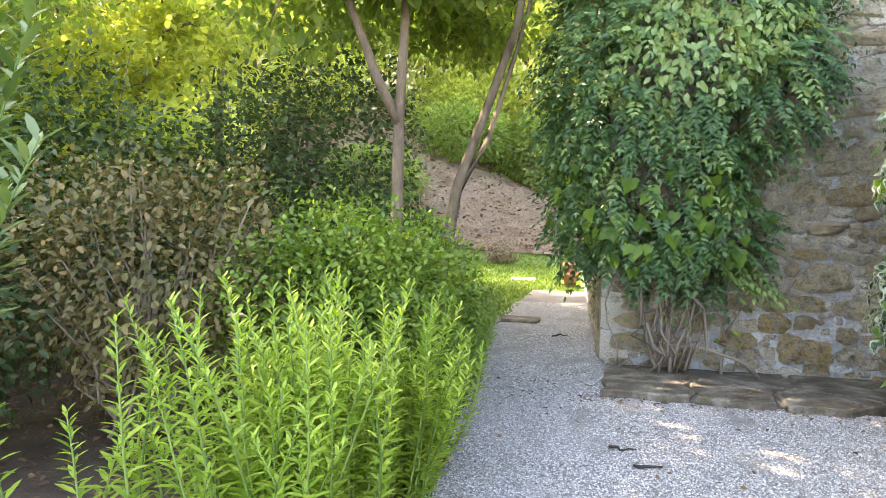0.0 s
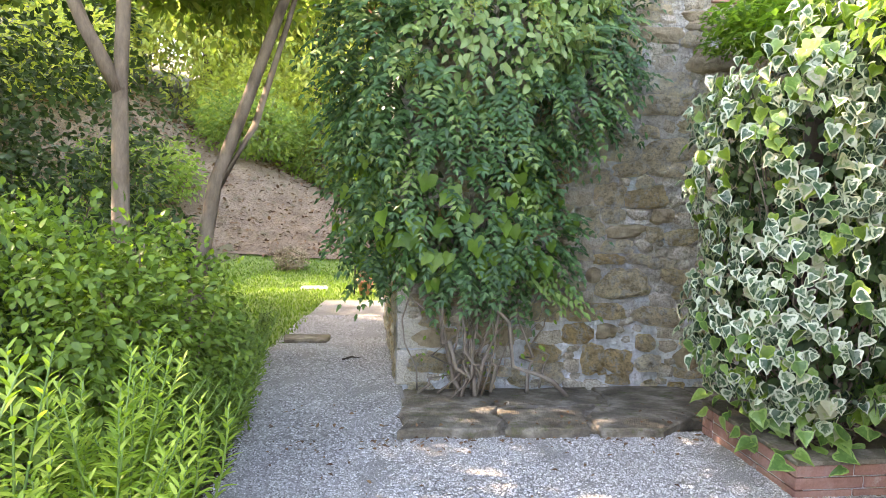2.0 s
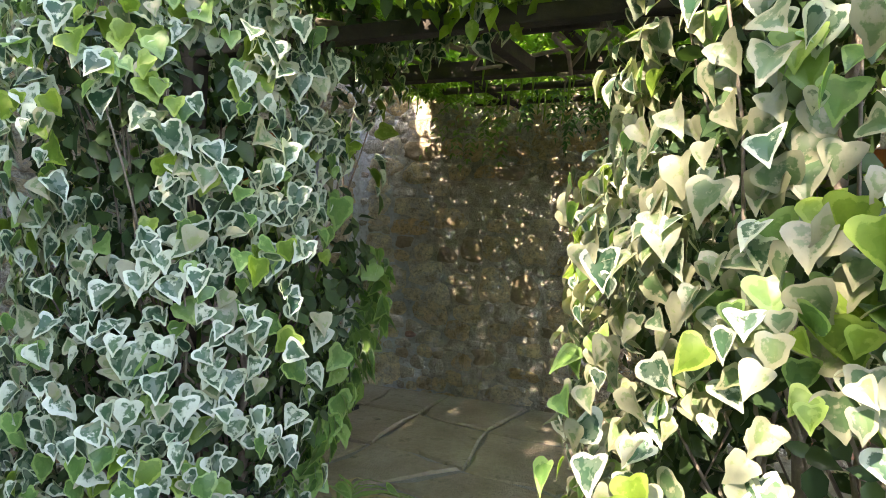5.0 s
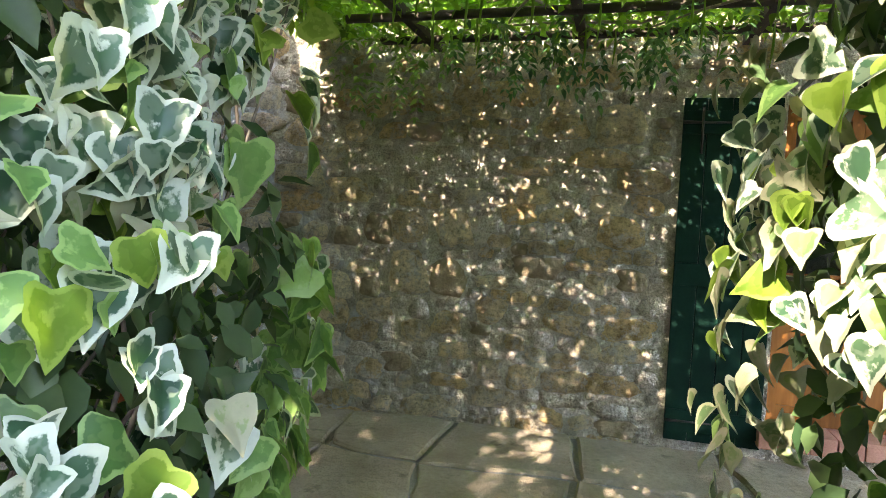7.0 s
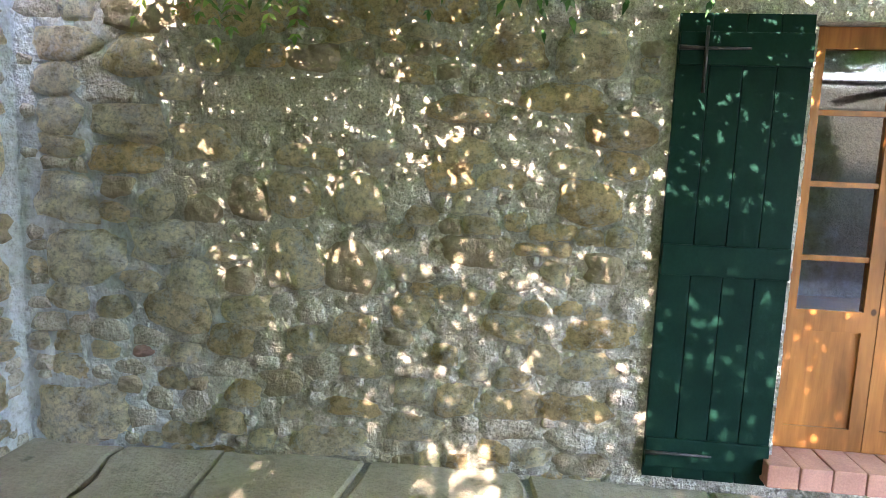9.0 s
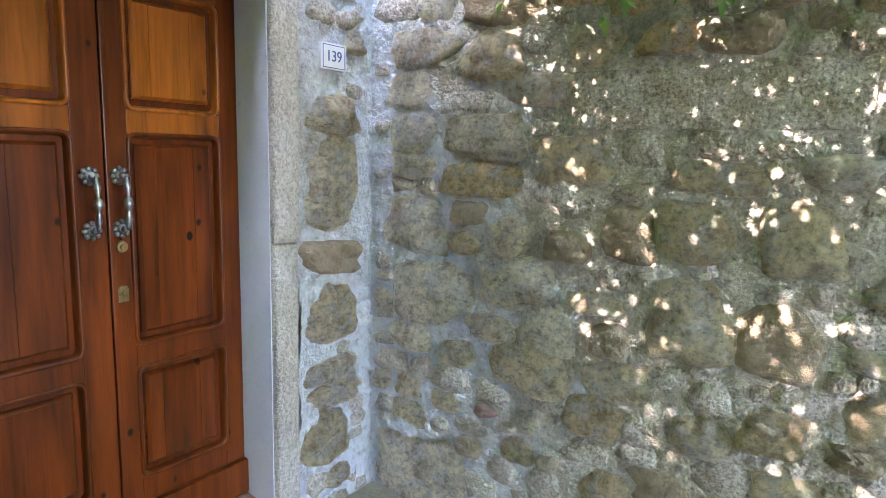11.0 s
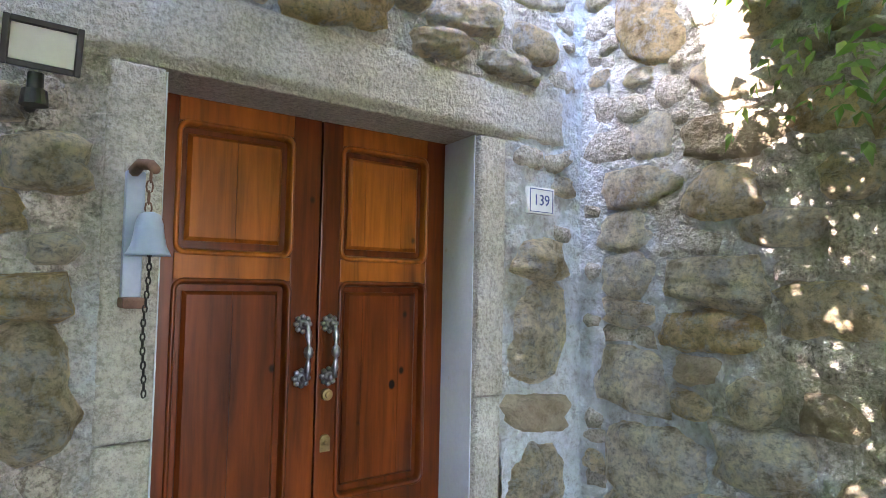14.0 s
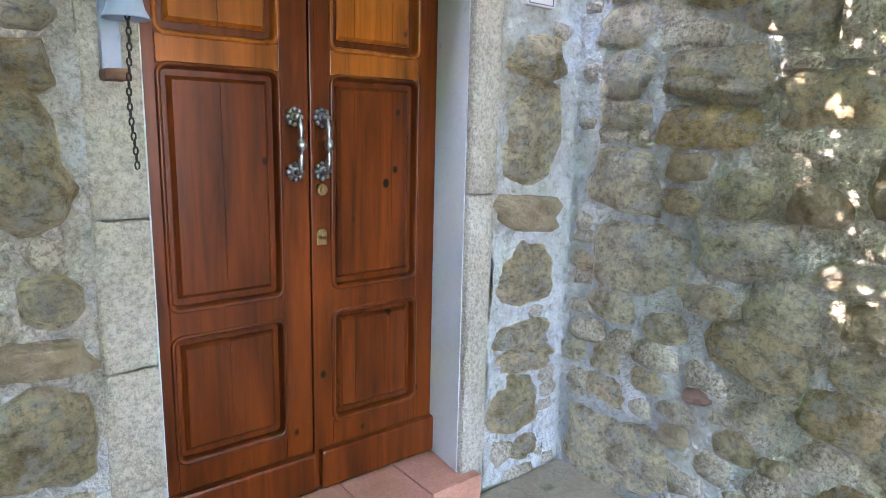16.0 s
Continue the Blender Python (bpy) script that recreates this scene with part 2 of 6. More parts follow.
M_BRASS = mat_noise("dull_brass", [(0.3, (0.3, 0.22, 0.1)), (0.7, (0.45, 0.34, 0.17))], 40.0, 0.4, 120.0, 0.2, 0.001, metal=1.0)
M_BELL = mat_noise("pale_blue_enamel", [(0.3, (0.24, 0.31, 0.45)), (0.7, (0.33, 0.39, 0.52))], 12.0, 0.35, 90.0, 0.1, 0.001, fine_amount=0.08)
M_RUST = mat_noise("rusted_bracket", [(0.3, (0.12, 0.06, 0.04)), (0.7, (0.26, 0.14, 0.09))], 25.0, 0.85, 90.0, 0.5, 0.002)
M_BLACK = mat_noise("black_plastic", [(0.3, (0.012, 0.012, 0.013)), (0.7, (0.02, 0.02, 0.022))], 10.0, 0.45, 90.0, 0.1, 0.001)
M_MAT = mat_noise("charcoal_doormat", [(0.3, (0.015, 0.015, 0.018)), (0.7, (0.04, 0.04, 0.045))], 30.0, 0.95, 220.0, 1.0, 0.005)
M_CERAMIC = mat_noise("white_glazed_tile", [(0.3, (0.66, 0.67, 0.68)), (0.7, (0.74, 0.75, 0.76))], 8.0, 0.22, 60.0, 0.05, 0.001, fine_amount=0.05)
M_BLUE_INK = mat_noise("blue_glaze", [(0.3, (0.03, 0.05, 0.2)), (0.7, (0.05, 0.08, 0.26))], 30.0, 0.3)
M_LAMP_FACE = mat_noise("frosted_lamp_face", [(0.3, (0.55, 0.54, 0.5)), (0.7, (0.62, 0.61, 0.57))], 8.0, 0.25, 60.0, 0.05, 0.001, fine_amount=0.05)
M_STRAW = mat_leaf("dry_straw_blade", [(0.0, (0.42, 0.33, 0.18)), (1.0, (0.56, 0.45, 0.26))], None, 0.7, 0.3, (1, 1, 1))
M_FLOWER = mat_leaf("pink_petal", [(0.0, (0.75, 0.22, 0.45)), (1.0, (0.85, 0.35, 0.55))], None, 0.6, 0.3, (1, 1, 1))


def mat_wood(name, dark, light, rough):
    """Varnished pine: long vertical grain, tone by board, small knots, a soft clear coat."""
    m, nt, b = material(name, rough)
    info = nt.nodes.new("ShaderNodeObjectInfo")
    tc = nt.nodes.new("ShaderNodeNewGeometry")
    mp = nt.nodes.new("ShaderNodeMapping")
    mp.inputs["Scale"].default_value = (14, 14, 0.8)
    nt.links.new(tc.outputs["Position"], mp.inputs[0])
    n = node(nt, "ShaderNodeTexNoise", Scale=2.2, Detail=7.0, Roughness=0.62, Distortion=0.6)
    nt.links.new(mp.outputs[0], n.inputs["Vector"])
    c = ramp(nt, n.outputs[0], [(0.12, dark), (0.5, tuple((2 * a + 3 * q) / 5 for a, q in zip(dark, light))), (0.88, light)])
    c = mix(nt, 0.35, c, ramp(nt, info.outputs["Random"], [(0.0, (0.55, 0.5, 0.5)), (1.0, (1.25, 1.15, 1.0))]), "MULTIPLY")
    broad = noise_out(nt, 3.6, 4.0, 0.55, (2.2, 2.2, 0.45), obj=False)
    c = mix(nt, 0.75, c, ramp(nt, broad, [(0.3, (0.3, 0.25, 0.23)), (0.52, (0.95, 0.9, 0.88)), (0.7, (1.5, 1.4, 1.3))]), "MULTIPLY")
    v = node(nt, "ShaderNodeTexVoronoi", Scale=7.0)
    mp2 = nt.nodes.new("ShaderNodeMapping")
    mp2.inputs["Scale"].default_value = (1, 1, 0.75)
    nt.links.new(tc.outputs["Position"], mp2.inputs[0])
    nt.links.new(mp2.outputs[0], v.inputs["Vector"])
    k = ramp(nt, v.outputs["Distance"], [(0.075, (1, 1, 1)), (0.115, (0, 0, 0))])
    c = mix(nt, k, c, tuple(0.28 * a for a in dark))
    nt.links.new(c, b.inputs["Base Color"])
    b.inputs["Coat Weight"].default_value, b.inputs["Coat Roughness"].default_value = 0.15, 0.2
    b.inputs["Specular IOR Level"].default_value = 0.2
    bump(nt, b, n.outputs[0], 0.18, 0.002)
    return m


# Same varnish as M_DOOR; the sky's reflection up top is put into the colour.
M_DOOR_TOP = mat_wood("sky_sheen_pine", (0.06, 0.015, 0.002), (0.5, 0.155, 0.016), 0.3)
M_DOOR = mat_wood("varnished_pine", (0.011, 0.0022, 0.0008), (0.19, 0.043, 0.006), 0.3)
M_FRENCH = mat_wood("orange_pine", (0.22, 0.08, 0.02), (0.42, 0.18, 0.05), 0.4)
m, nt, b = material("window_glass", 0.03)
b.inputs["Transmission Weight"].default_value, b.inputs["IOR"].default_value = 1.0, 1.45
b.inputs["Base Color"].default_value = (0.93, 0.96, 0.94, 1)
M_GLASS = m

CREAM = (0.52, 0.58, 0.47)
M_IVY = mat_leaf("variegated_ivy_leaf", [(0.0, (0.018, 0.06, 0.03)), (0.5, (0.04, 0.105, 0.055)), (1.0, (0.09, 0.17, 0.09))], CREAM, 0.38, 0.28, (1.25, 1.35, 0.6), 0.3)
M_IVY_CREAM = mat_leaf("cream_ivy_leaf", [(0.0, (0.06, 0.12, 0.05)), (0.5, (0.12, 0.19, 0.08)), (1.0, (0.26, 0.31, 0.14))], (0.29, 0.3, 0.2), 0.4, 0.22, (1.2, 1.25, 0.6), 0.95)
M_IVY_GREEN = mat_leaf("green_ivy_leaf", [(0.0, (0.06, 0.15, 0.04)), (0.6, (0.115, 0.24, 0.065)), (1.0, (0.2, 0.34, 0.08))], (0.24, 0.38, 0.13), 0.36, 0.32)
M_LIME = mat_leaf("young_lime_leaf", [(0.0, (0.09, 0.18, 0.02)), (1.0, (0.17, 0.28, 0.03))], (0.25, 0.36, 0.07), 0.45, 0.35)
# M_LIME made brighter: the sunlight on the arch leaves is put into their colour.
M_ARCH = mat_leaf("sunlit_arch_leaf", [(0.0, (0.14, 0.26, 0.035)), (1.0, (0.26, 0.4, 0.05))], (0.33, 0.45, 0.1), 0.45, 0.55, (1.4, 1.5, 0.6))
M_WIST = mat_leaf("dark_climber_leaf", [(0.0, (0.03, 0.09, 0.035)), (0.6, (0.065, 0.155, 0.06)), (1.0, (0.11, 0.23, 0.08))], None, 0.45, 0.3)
M_WIST_MID = mat_leaf("climber_leaf", [(0.0, (0.12, 0.22, 0.07)), (1.0, (0.28, 0.4, 0.14))], None, 0.45, 0.35)
M_PRIVET = mat_leaf("pale_privet_leaf", [(0.0, (0.15, 0.26, 0.09)), (1.0, (0.32, 0.43, 0.19))], None, 0.42, 0.35)
M_WIST_YOUNG = mat_leaf("young_climber_leaf", [(0.0, (0.075, 0.17, 0.025)), (1.0, (0.16, 0.29, 0.045))], None, 0.45, 0.4)
M_BERRY = mat_leaf("pale_flower_spray", [(0.0, (0.25, 0.3, 0.07)), (1.0, (0.38, 0.4, 0.12))], None, 0.7, 0.3)
M_OLEANDER = mat_leaf("pale_shoot_leaf", [(0.0, (0.18, 0.3, 0.04)), (0.6, (0.29, 0.42, 0.06)), (1.0, (0.44, 0.55, 0.12))], None, 0.5, 0.4)
M_OLEANDER_GREY = mat_leaf("oleander_leaf", [(0.0, (0.07, 0.13, 0.05)), (1.0, (0.2, 0.28, 0.12))], None, 0.42, 0.3)
M_SHRUB = mat_leaf("fresh_shrub_leaf", [(0.0, (0.075, 0.15, 0.025)), (1.0, (0.19, 0.3, 0.05))], None, 0.45, 0.35)
M_SHRUB_BROWN = mat_leaf("olive_brown_leaf", [(0.0, (0.085, 0.085, 0.035)), (0.6, (0.165, 0.15, 0.06)), (1.0, (0.25, 0.18, 0.085))], None, 0.55, 0.3, (1.1, 1.1, 0.6))
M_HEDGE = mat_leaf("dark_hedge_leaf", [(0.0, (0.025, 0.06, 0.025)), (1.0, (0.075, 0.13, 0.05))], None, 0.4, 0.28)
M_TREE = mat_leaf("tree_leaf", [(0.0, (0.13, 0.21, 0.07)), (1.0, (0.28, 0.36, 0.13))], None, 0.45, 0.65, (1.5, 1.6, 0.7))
# Much paler than M_TREE: the sunlit look of the woods is put into the colour.
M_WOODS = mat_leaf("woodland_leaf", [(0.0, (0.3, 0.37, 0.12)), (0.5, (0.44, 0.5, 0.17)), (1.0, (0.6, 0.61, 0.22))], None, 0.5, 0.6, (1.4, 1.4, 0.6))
M_PERGOLA = mat_leaf("pergola_vine_leaf", [(0.0, (0.09, 0.19, 0.04)), (1.0, (0.23, 0.36, 0.08))], None, 0.45, 0.58)
M_LITTER = mat_leaf("dead_leaf", [(0.0, (0.1, 0.055, 0.03)), (1.0, (0.25, 0.15, 0.08))], None, 0.8, 0.15, (1, 1, 1))


# ---- helpers for building ----
def mesh_ob(name, verts, faces, mat, parent=None, label="", smooth=False):
    me = bpy.data.meshes.new(name)
    me.from_pydata(verts, [], faces)
    me.materials.append(mat)
    if smooth:
        me.shade_smooth()
    ob = new(name, me)
    ob.parent = parent
    return tagged(ob, label)


def part(name, bm, mat, parent=None, label="", smooth=False):
    me = bpy.data.meshes.new(name)
    bm.normal_update()
    bm.to_mesh(me)
    bm.free()
    me.materials.append(mat)
    if smooth:
        me.shade_smooth()
    ob = new(name, me)
    ob.parent = parent
    return tagged(ob, label)


def thing(name, at, label, category, group="", kind=""):
    ob = new(name)
    ob.location = at
    ob.empty_display_size = 0.05
    return tagged(ob, label, category, group, kind)


def box(bm, x0, x1, y0, y1, z0, z1, bevel=0.0, m=None):
    r = bmesh.ops.create_cube(bm, size=1.0)
    vs = r["verts"]
    for v in vs:
        v.co = Vector((x0 + (v.co.x + 0.5) * (x1 - x0), y0 + (v.co.y + 0.5) * (y1 - y0), z0 + (v.co.z + 0.5) * (z1 - z0)))
    if bevel > 0:
        es = list({e for v in vs for e in v.link_edges})
        vs = list({v for f in bmesh.ops.bevel(bm, geom=es, offset=bevel, segments=2, affect="EDGES", profile=0.6)["faces"] for v in f.verts} | {v for v in vs if v.is_valid})
    if m is not None:
        bmesh.ops.transform(bm, matrix=m, verts=vs)
    return vs


def boxes(name, rows, mat, parent=None, label="", bevel=0.0):
    bm = bmesh.new()
    for r in rows:
        box(bm, *r, bevel=bevel)
    return part(name, bm, mat, parent, label)


def tube(path, radii, sides=6):
    """Vertices and faces of a tapered tube along a path."""
    path = [Vector(p) for p in path]
    verts, faces = [], []
    for i, p in enumerate(path):
        d = (path[min(i + 1, len(path) - 1)] - path[max(i - 1, 0)]).normalized()
        u = d.cross(Vector((0.31, 0.17, 0.93)) if abs(d.z) < 0.9 else Vector((1, 0.1, 0))).normalized()
        w = d.cross(u)
        for k in range(sides):
            a = 2 * math.pi * k / sides
            verts.append(p + (u * math.cos(a) + w * math.sin(a)) * radii[i])
    for i in range(len(path) - 1):
        for k in range(sides):
            a, b2 = i * sides + k, i * sides + (k + 1) % sides
            faces.append((a, b2, b2 + sides, a + sides))
    faces.append(tuple(range(sides))[::-1])
    faces.append(tuple(range(len(verts) - sides, len(verts))))
    return [tuple(v) for v in verts], faces


def tubes(name, paths, mat, parent=None, label="", sides=6):
    V, F = [], []
    for path, radii in paths:
        v, f = tube(path, radii, sides)
        F += [tuple(i + len(V) for i in q) for q in f]
        V += v
    return mesh_ob(name, V, F, mat, parent, label, True)


def wander(rng, a, b, steps, sway):
    """A crooked line from a to b."""
    a, b = np.array(a, float), np.array(b, float)
    out = []
    for i in range(steps + 1):
        k = i / steps
        out.append(tuple(a + (b - a) * k + rng.normal(0, sway, 3) * math.sin(math.pi * min(1, k * 1.2))))
    return out


# Leaf outlines: x across, y along the blade from the stalk, z folded; last number 1 on the pale margin.
def leaf_shape(outline, fold=0.15, curl=0.12, inner=0.62, soft=2):
    for _ in range(soft - 1):
        n, fine = len(outline), []
        for i in range(n):
            p0, p1, p2, p3 = (outline[(i + k - 1) % n] for k in range(4))
            fine += [p1, tuple((-a + 9 * b2 + 9 * c - d) / 16 for a, b2, c, d in zip(p0, p1, p2, p3))]
        outline = fine
    n = len(outline)
    cy = sum(p[1] for p in outline) / n
    ring = [(x, y, fold * abs(x) - curl * y * y, 1.0) for x, y in outline]
    core = [(x * inner, cy + (y - cy) * inner, fold * abs(x * inner) - curl * (cy + (y - cy) * inner) ** 2, 0.0) for x, y in outline]
    verts = ring + core + [(0, cy, -curl * cy * cy - 0.02, 0.0)]
    faces = [(i, (i + 1) % n, n + (i + 1) % n, n + i) for i in range(n)] + [(n + i, n + (i + 1) % n, 2 * n) for i in range(n)]
    return np.array(verts), faces


IVY_LEAF = leaf_shape([(0, 0.0), (0.22, -0.07), (0.43, 0.0), (0.52, 0.2), (0.4, 0.42), (0.27, 0.62), (0.08, 0.86), (0, 0.97), (-0.13, 0.74), (-0.36, 0.5), (-0.45, 0.3), (-0.5, 0.04), (-0.22, -0.05)], 0.22, 0.3)
CURLED_LEAF = leaf_shape([(0, 0.0), (0.2, -0.05), (0.42, 0.08), (0.4, 0.3), (0.38, 0.5), (0.17, 0.68), (0.07, 0.92), (-0.1, 0.76), (-0.3, 0.6), (-0.34, 0.36), (-0.44, 0.1), (-0.2, -0.05)], 0.5, 0.5)
LOBED_LEAF = leaf_shape([(0, -0.02), (0.26, -0.11), (0.46, 0.0), (0.47, 0.2), (0.5, 0.4), (0.29, 0.6), (0.02, 0.98), (-0.26, 0.62), (-0.46, 0.44), (-0.46, 0.22), (-0.48, 0.0), (-0.26, -0.1)], 0.2, 0.28)
LANCE_LEAF = (np.array([(0, 0, 0, 0), (0.115, 0.35, 0.03, 0), (0.095, 0.7, -0.03, 0), (0, 1.0, -0.14, 0), (-0.095, 0.7, -0.03, 0), (-0.115, 0.35, 0.03, 0), (0, 0.35, -0.01, 0), (0, 0.7, -0.07, 0)]),
              [(0, 1, 6), (1, 2, 7, 6), (2, 3, 7), (0, 6, 5), (6, 7, 4, 5), (7, 3, 4)])
OVAL_LEAF = (np.array([(0, 0, 0, 0), (0.26, 0.3, 0.06, 0), (0.24, 0.62, 0.03, 0), (0, 1.0, -0.16, 0), (-0.24, 0.62, 0.03, 0), (-0.26, 0.3, 0.06, 0), (0, 0.45, -0.04, 0)]),
             [(0, 1, 6), (1, 2, 6), (2, 3, 6), (3, 4, 6), (4, 5, 6), (5, 0, 6)])
NARROW_LEAF = (np.array([(0, 0, 0, 0), (0.19, 0.4, 0.05, 0), (0, 1.0, -0.12, 0), (-0.19, 0.4, 0.05, 0), (0, 0.45, -0.02, 0)]), [(0, 1, 4), (1, 2, 4), (2, 3, 4), (3, 0, 4)])
SPRAY_LEAF = (np.array([(0, 0, 0, 0), (0.24, 0.45, 0.07, 0), (0, 1.0, -0.12, 0), (-0.24, 0.45, 0.07, 0)]), [(0, 1, 2), (0, 2, 3)])


def leaves(name, shape, at, way, up, size, mat, parent=None, label="", kind="stuff"):
    """Many leaves in one mesh: places, directions of the blades, faces' normals, lengths."""
    at, way, up, size = np.asarray(at, float), np.asarray(way, float), np.asarray(up, float), np.asarray(size, float)
    y = way / np.linalg.norm(way, axis=1, keepdims=True)
    x = np.cross(y, up)
    x /= np.linalg.norm(x, axis=1, keepdims=True) + 1e-9
    z = np.cross(x, y)
    base, faces = shape
    V = at[:, None, :] + size[:, None, None] * (base[None, :, 0:1] * x[:, None] + base[None, :, 1:2] * y[:, None] + base[None, :, 2:3] * z[:, None])
    n, k = len(at), len(base)
    loops = np.concatenate([np.array(f) for f in faces])
    counts = np.array([len(f) for f in faces])
    me = bpy.data.meshes.new(name)
    me.vertices.add(n * k)
    me.vertices.foreach_set("co", V.reshape(-1).astype(np.float32))
    all_loops = (loops[None, :] + (np.arange(n) * k)[:, None]).reshape(-1)
    me.loops.add(len(all_loops))
    me.loops.foreach_set("vertex_index", all_loops.astype(np.int32))
    all_counts = np.tile(counts, n)
    me.polygons.add(len(all_counts))
    me.polygons.foreach_set("loop_start", np.concatenate([[0], np.cumsum(all_counts)[:-1]]).astype(np.int32))
    me.update(calc_edges=True)
    a = me.attributes.new("margin", "FLOAT", "POINT")
    a.data.foreach_set("value", np.tile(base[:, 3], n).astype(np.float32))
    me.shade_smooth()
    me.materials.append(mat)
    ob = new(name, me)
    ob.parent = parent
    return tagged(ob, label, kind=kind)


def unit(v):
    return v / (np.linalg.norm(v, axis=-1, keepdims=True) + 1e-9)


def shell_points(rng, n, centre, radii, low=0.72, lumps=0.22, seed=0, up_bias=0.0):
    """Points near the surface of a lumpy body, with their outward directions."""
    d = unit(rng.normal(0, 1, (n, 3)) + np.array([0, 0, up_bias]))
    f = np.array([noise.noise(Vector(q) * 2.3 + Vector((seed * 7.1, 3.3, 1.7))) + 0.6 * noise.noise(Vector(q) * 5.1 + Vector((seed * 3.7, 1.3, 9.7))) for q in d])
    r = (1 + lumps * f) * rng.uniform(low, 1.0, n) ** 0.5
    return np.array(centre) + d * np.array(radii) * r[:, None], unit(d / np.array(radii))


def bush(name, centre, radii, count, shape, size, mat, label, seed, droop=0.25, lumps=0.28, stems=14, base_z=0.0, group=""):
    """A shrub: bare stems from the ground and an uneven crown of leaves."""
    rng = np.random.default_rng(seed)
    root = thing(name, (centre[0], centre[1], base_z), label, "shrub", group)
    inv = np.array([centre[0], centre[1], base_z])
    p, d = shell_points(rng, count, centre, radii, 0.25, lumps, seed)
    keep = p[:, 2] > base_z + 0.05
    p, d = p[keep], d[keep]
    way = unit(d + rng.normal(0, 0.7, d.shape) + np.array([0, 0, -droop]))
    up = unit(d * 0.6 + rng.normal(0, 0.5, d.shape) + np.array([0, 0, 0.8]))
    leaves("foliage", shape, p - inv, way, up, rng.uniform(0.7, 1.3, len(p)) * size, mat, root)
    paths = []
    for i in range(stems):
        q = p[rng.integers(len(p))] - inv
        paths.append((wander(rng, (rng.normal(0, 0.12), rng.normal(0, 0.12), 0), q, 5, 0.05), [0.014, 0.012, 0.01, 0.008, 0.006, 0.003]))
    tubes("branches", paths, M_VINEWOOD, root, sides=5)
    return root


# ---- ground ----
def lift(x, y):
    """Height of the ground."""
    z = -0.035 * min(max(0.0, y - 4.5), 8.5)
    if y > 14.5:
        s = min(1.0, (y - 14.5) / 5.5)
        z += s * s * (3 - 2 * s) * min(4.0, max(0.35, 1.25 - 0.42 * x)) + 0.16 * max(0.0, min(60.0, y - 21.0))
    if x < -5.5:
        z += 0.22 * min(40.0, -5.5 - x)
    return z


def sheet(name, ys, left, right, steps, off, mat, label, kind="structure", rough=0.0):
    V, F = [], []
    for y in ys:
        a, b2 = left(y), right(y)
        for i in range(steps + 1):
            x = a + (b2 - a) * i / steps
            V.append((x, y, lift(x, y) + off + rough * noise.noise(Vector((x * 3, y * 3, 0)))))
    n = steps + 1
    for j in range(len(ys) - 1):
        for i in range(steps):
            F.append((j * n + i, j * n + i + 1, (j + 1) * n + i + 1, (j + 1) * n + i))
    return tagged(mesh_ob(name, V, F, mat, None, "", True), label, name.replace("_", " "), kind=kind)


def spread(a, b2, n):
    return [a + (b2 - a) * i / n for i in range(n + 1)]


far = [-600, -300, -150, -90] + spread(-60, 60, 80) + [90, 150, 300, 600]
V, F = [], []
for y in far:
    for x in far:
        V.append((x, y, lift(x, y) - 0.06))
n = len(far)
for j in range(n - 1):
    for i in range(n - 1):
        F.append((j * n + i, j * n + i + 1, (j + 1) * n + i + 1, (j + 1) * n + i))
tagged(mesh_ob("ground", V, F, M_GROUND, None, "", True), "dim green-brown woodland ground under trees", "ground", kind="structure")


def bed_edge(y):
    if y < 4.5:
        return -0.62 - 0.05 * math.sin(y * 2.1)
    if y < 7.3:
        return -0.62 - 0.22 * (y - 4.5) / 2.8
    return -0.84 + 0.34 * (y - 7.3) / 3.6


sheet("gravel_yard", spread(-6, 4.86, 60), bed_edge, lambda y: 7.0, 60, -0.005, M_GRAVEL, "pale crushed-stone gravel yard with scattered dry leaves", rough=0.008)
sheet("gravel_path", spread(4.864, 10.9, 50), bed_edge, lambda y: 0.40, 14, -0.005, M_GRAVEL, "pale gravel path beside the stone house", rough=0.008)
sheet("lawn", spread(4.864, 16.0, 40), lambda y: -7.0, lambda y: bed_edge(y) - 0.004 if y < 10.9 else 8.0, 40, -0.02, M_LAWN, "short sunlit green lawn", rough=0.01)
sheet("planting_bed", spread(-6, 4.86, 40), lambda y: -7.0, lambda y: bed_edge(y) - 0.004, 40, -0.02, M_SOIL, "brown planting bed covered in leaf litter", rough=0.03)
sheet("bank", spread(15.6, 22.5, 40), lambda y: -9.0, lambda y: 7.0, 50, 0.015, M_BANK, "dry bare earth bank strewn with dead leaves", rough=0.05)

# mossy stone apron in front of the house
apron = thing("stone_apron", (0, 0, 0), "dark mossy cracked stone apron at foot of house", "paving", kind="structure")
rng = np.random.default_rng(5)


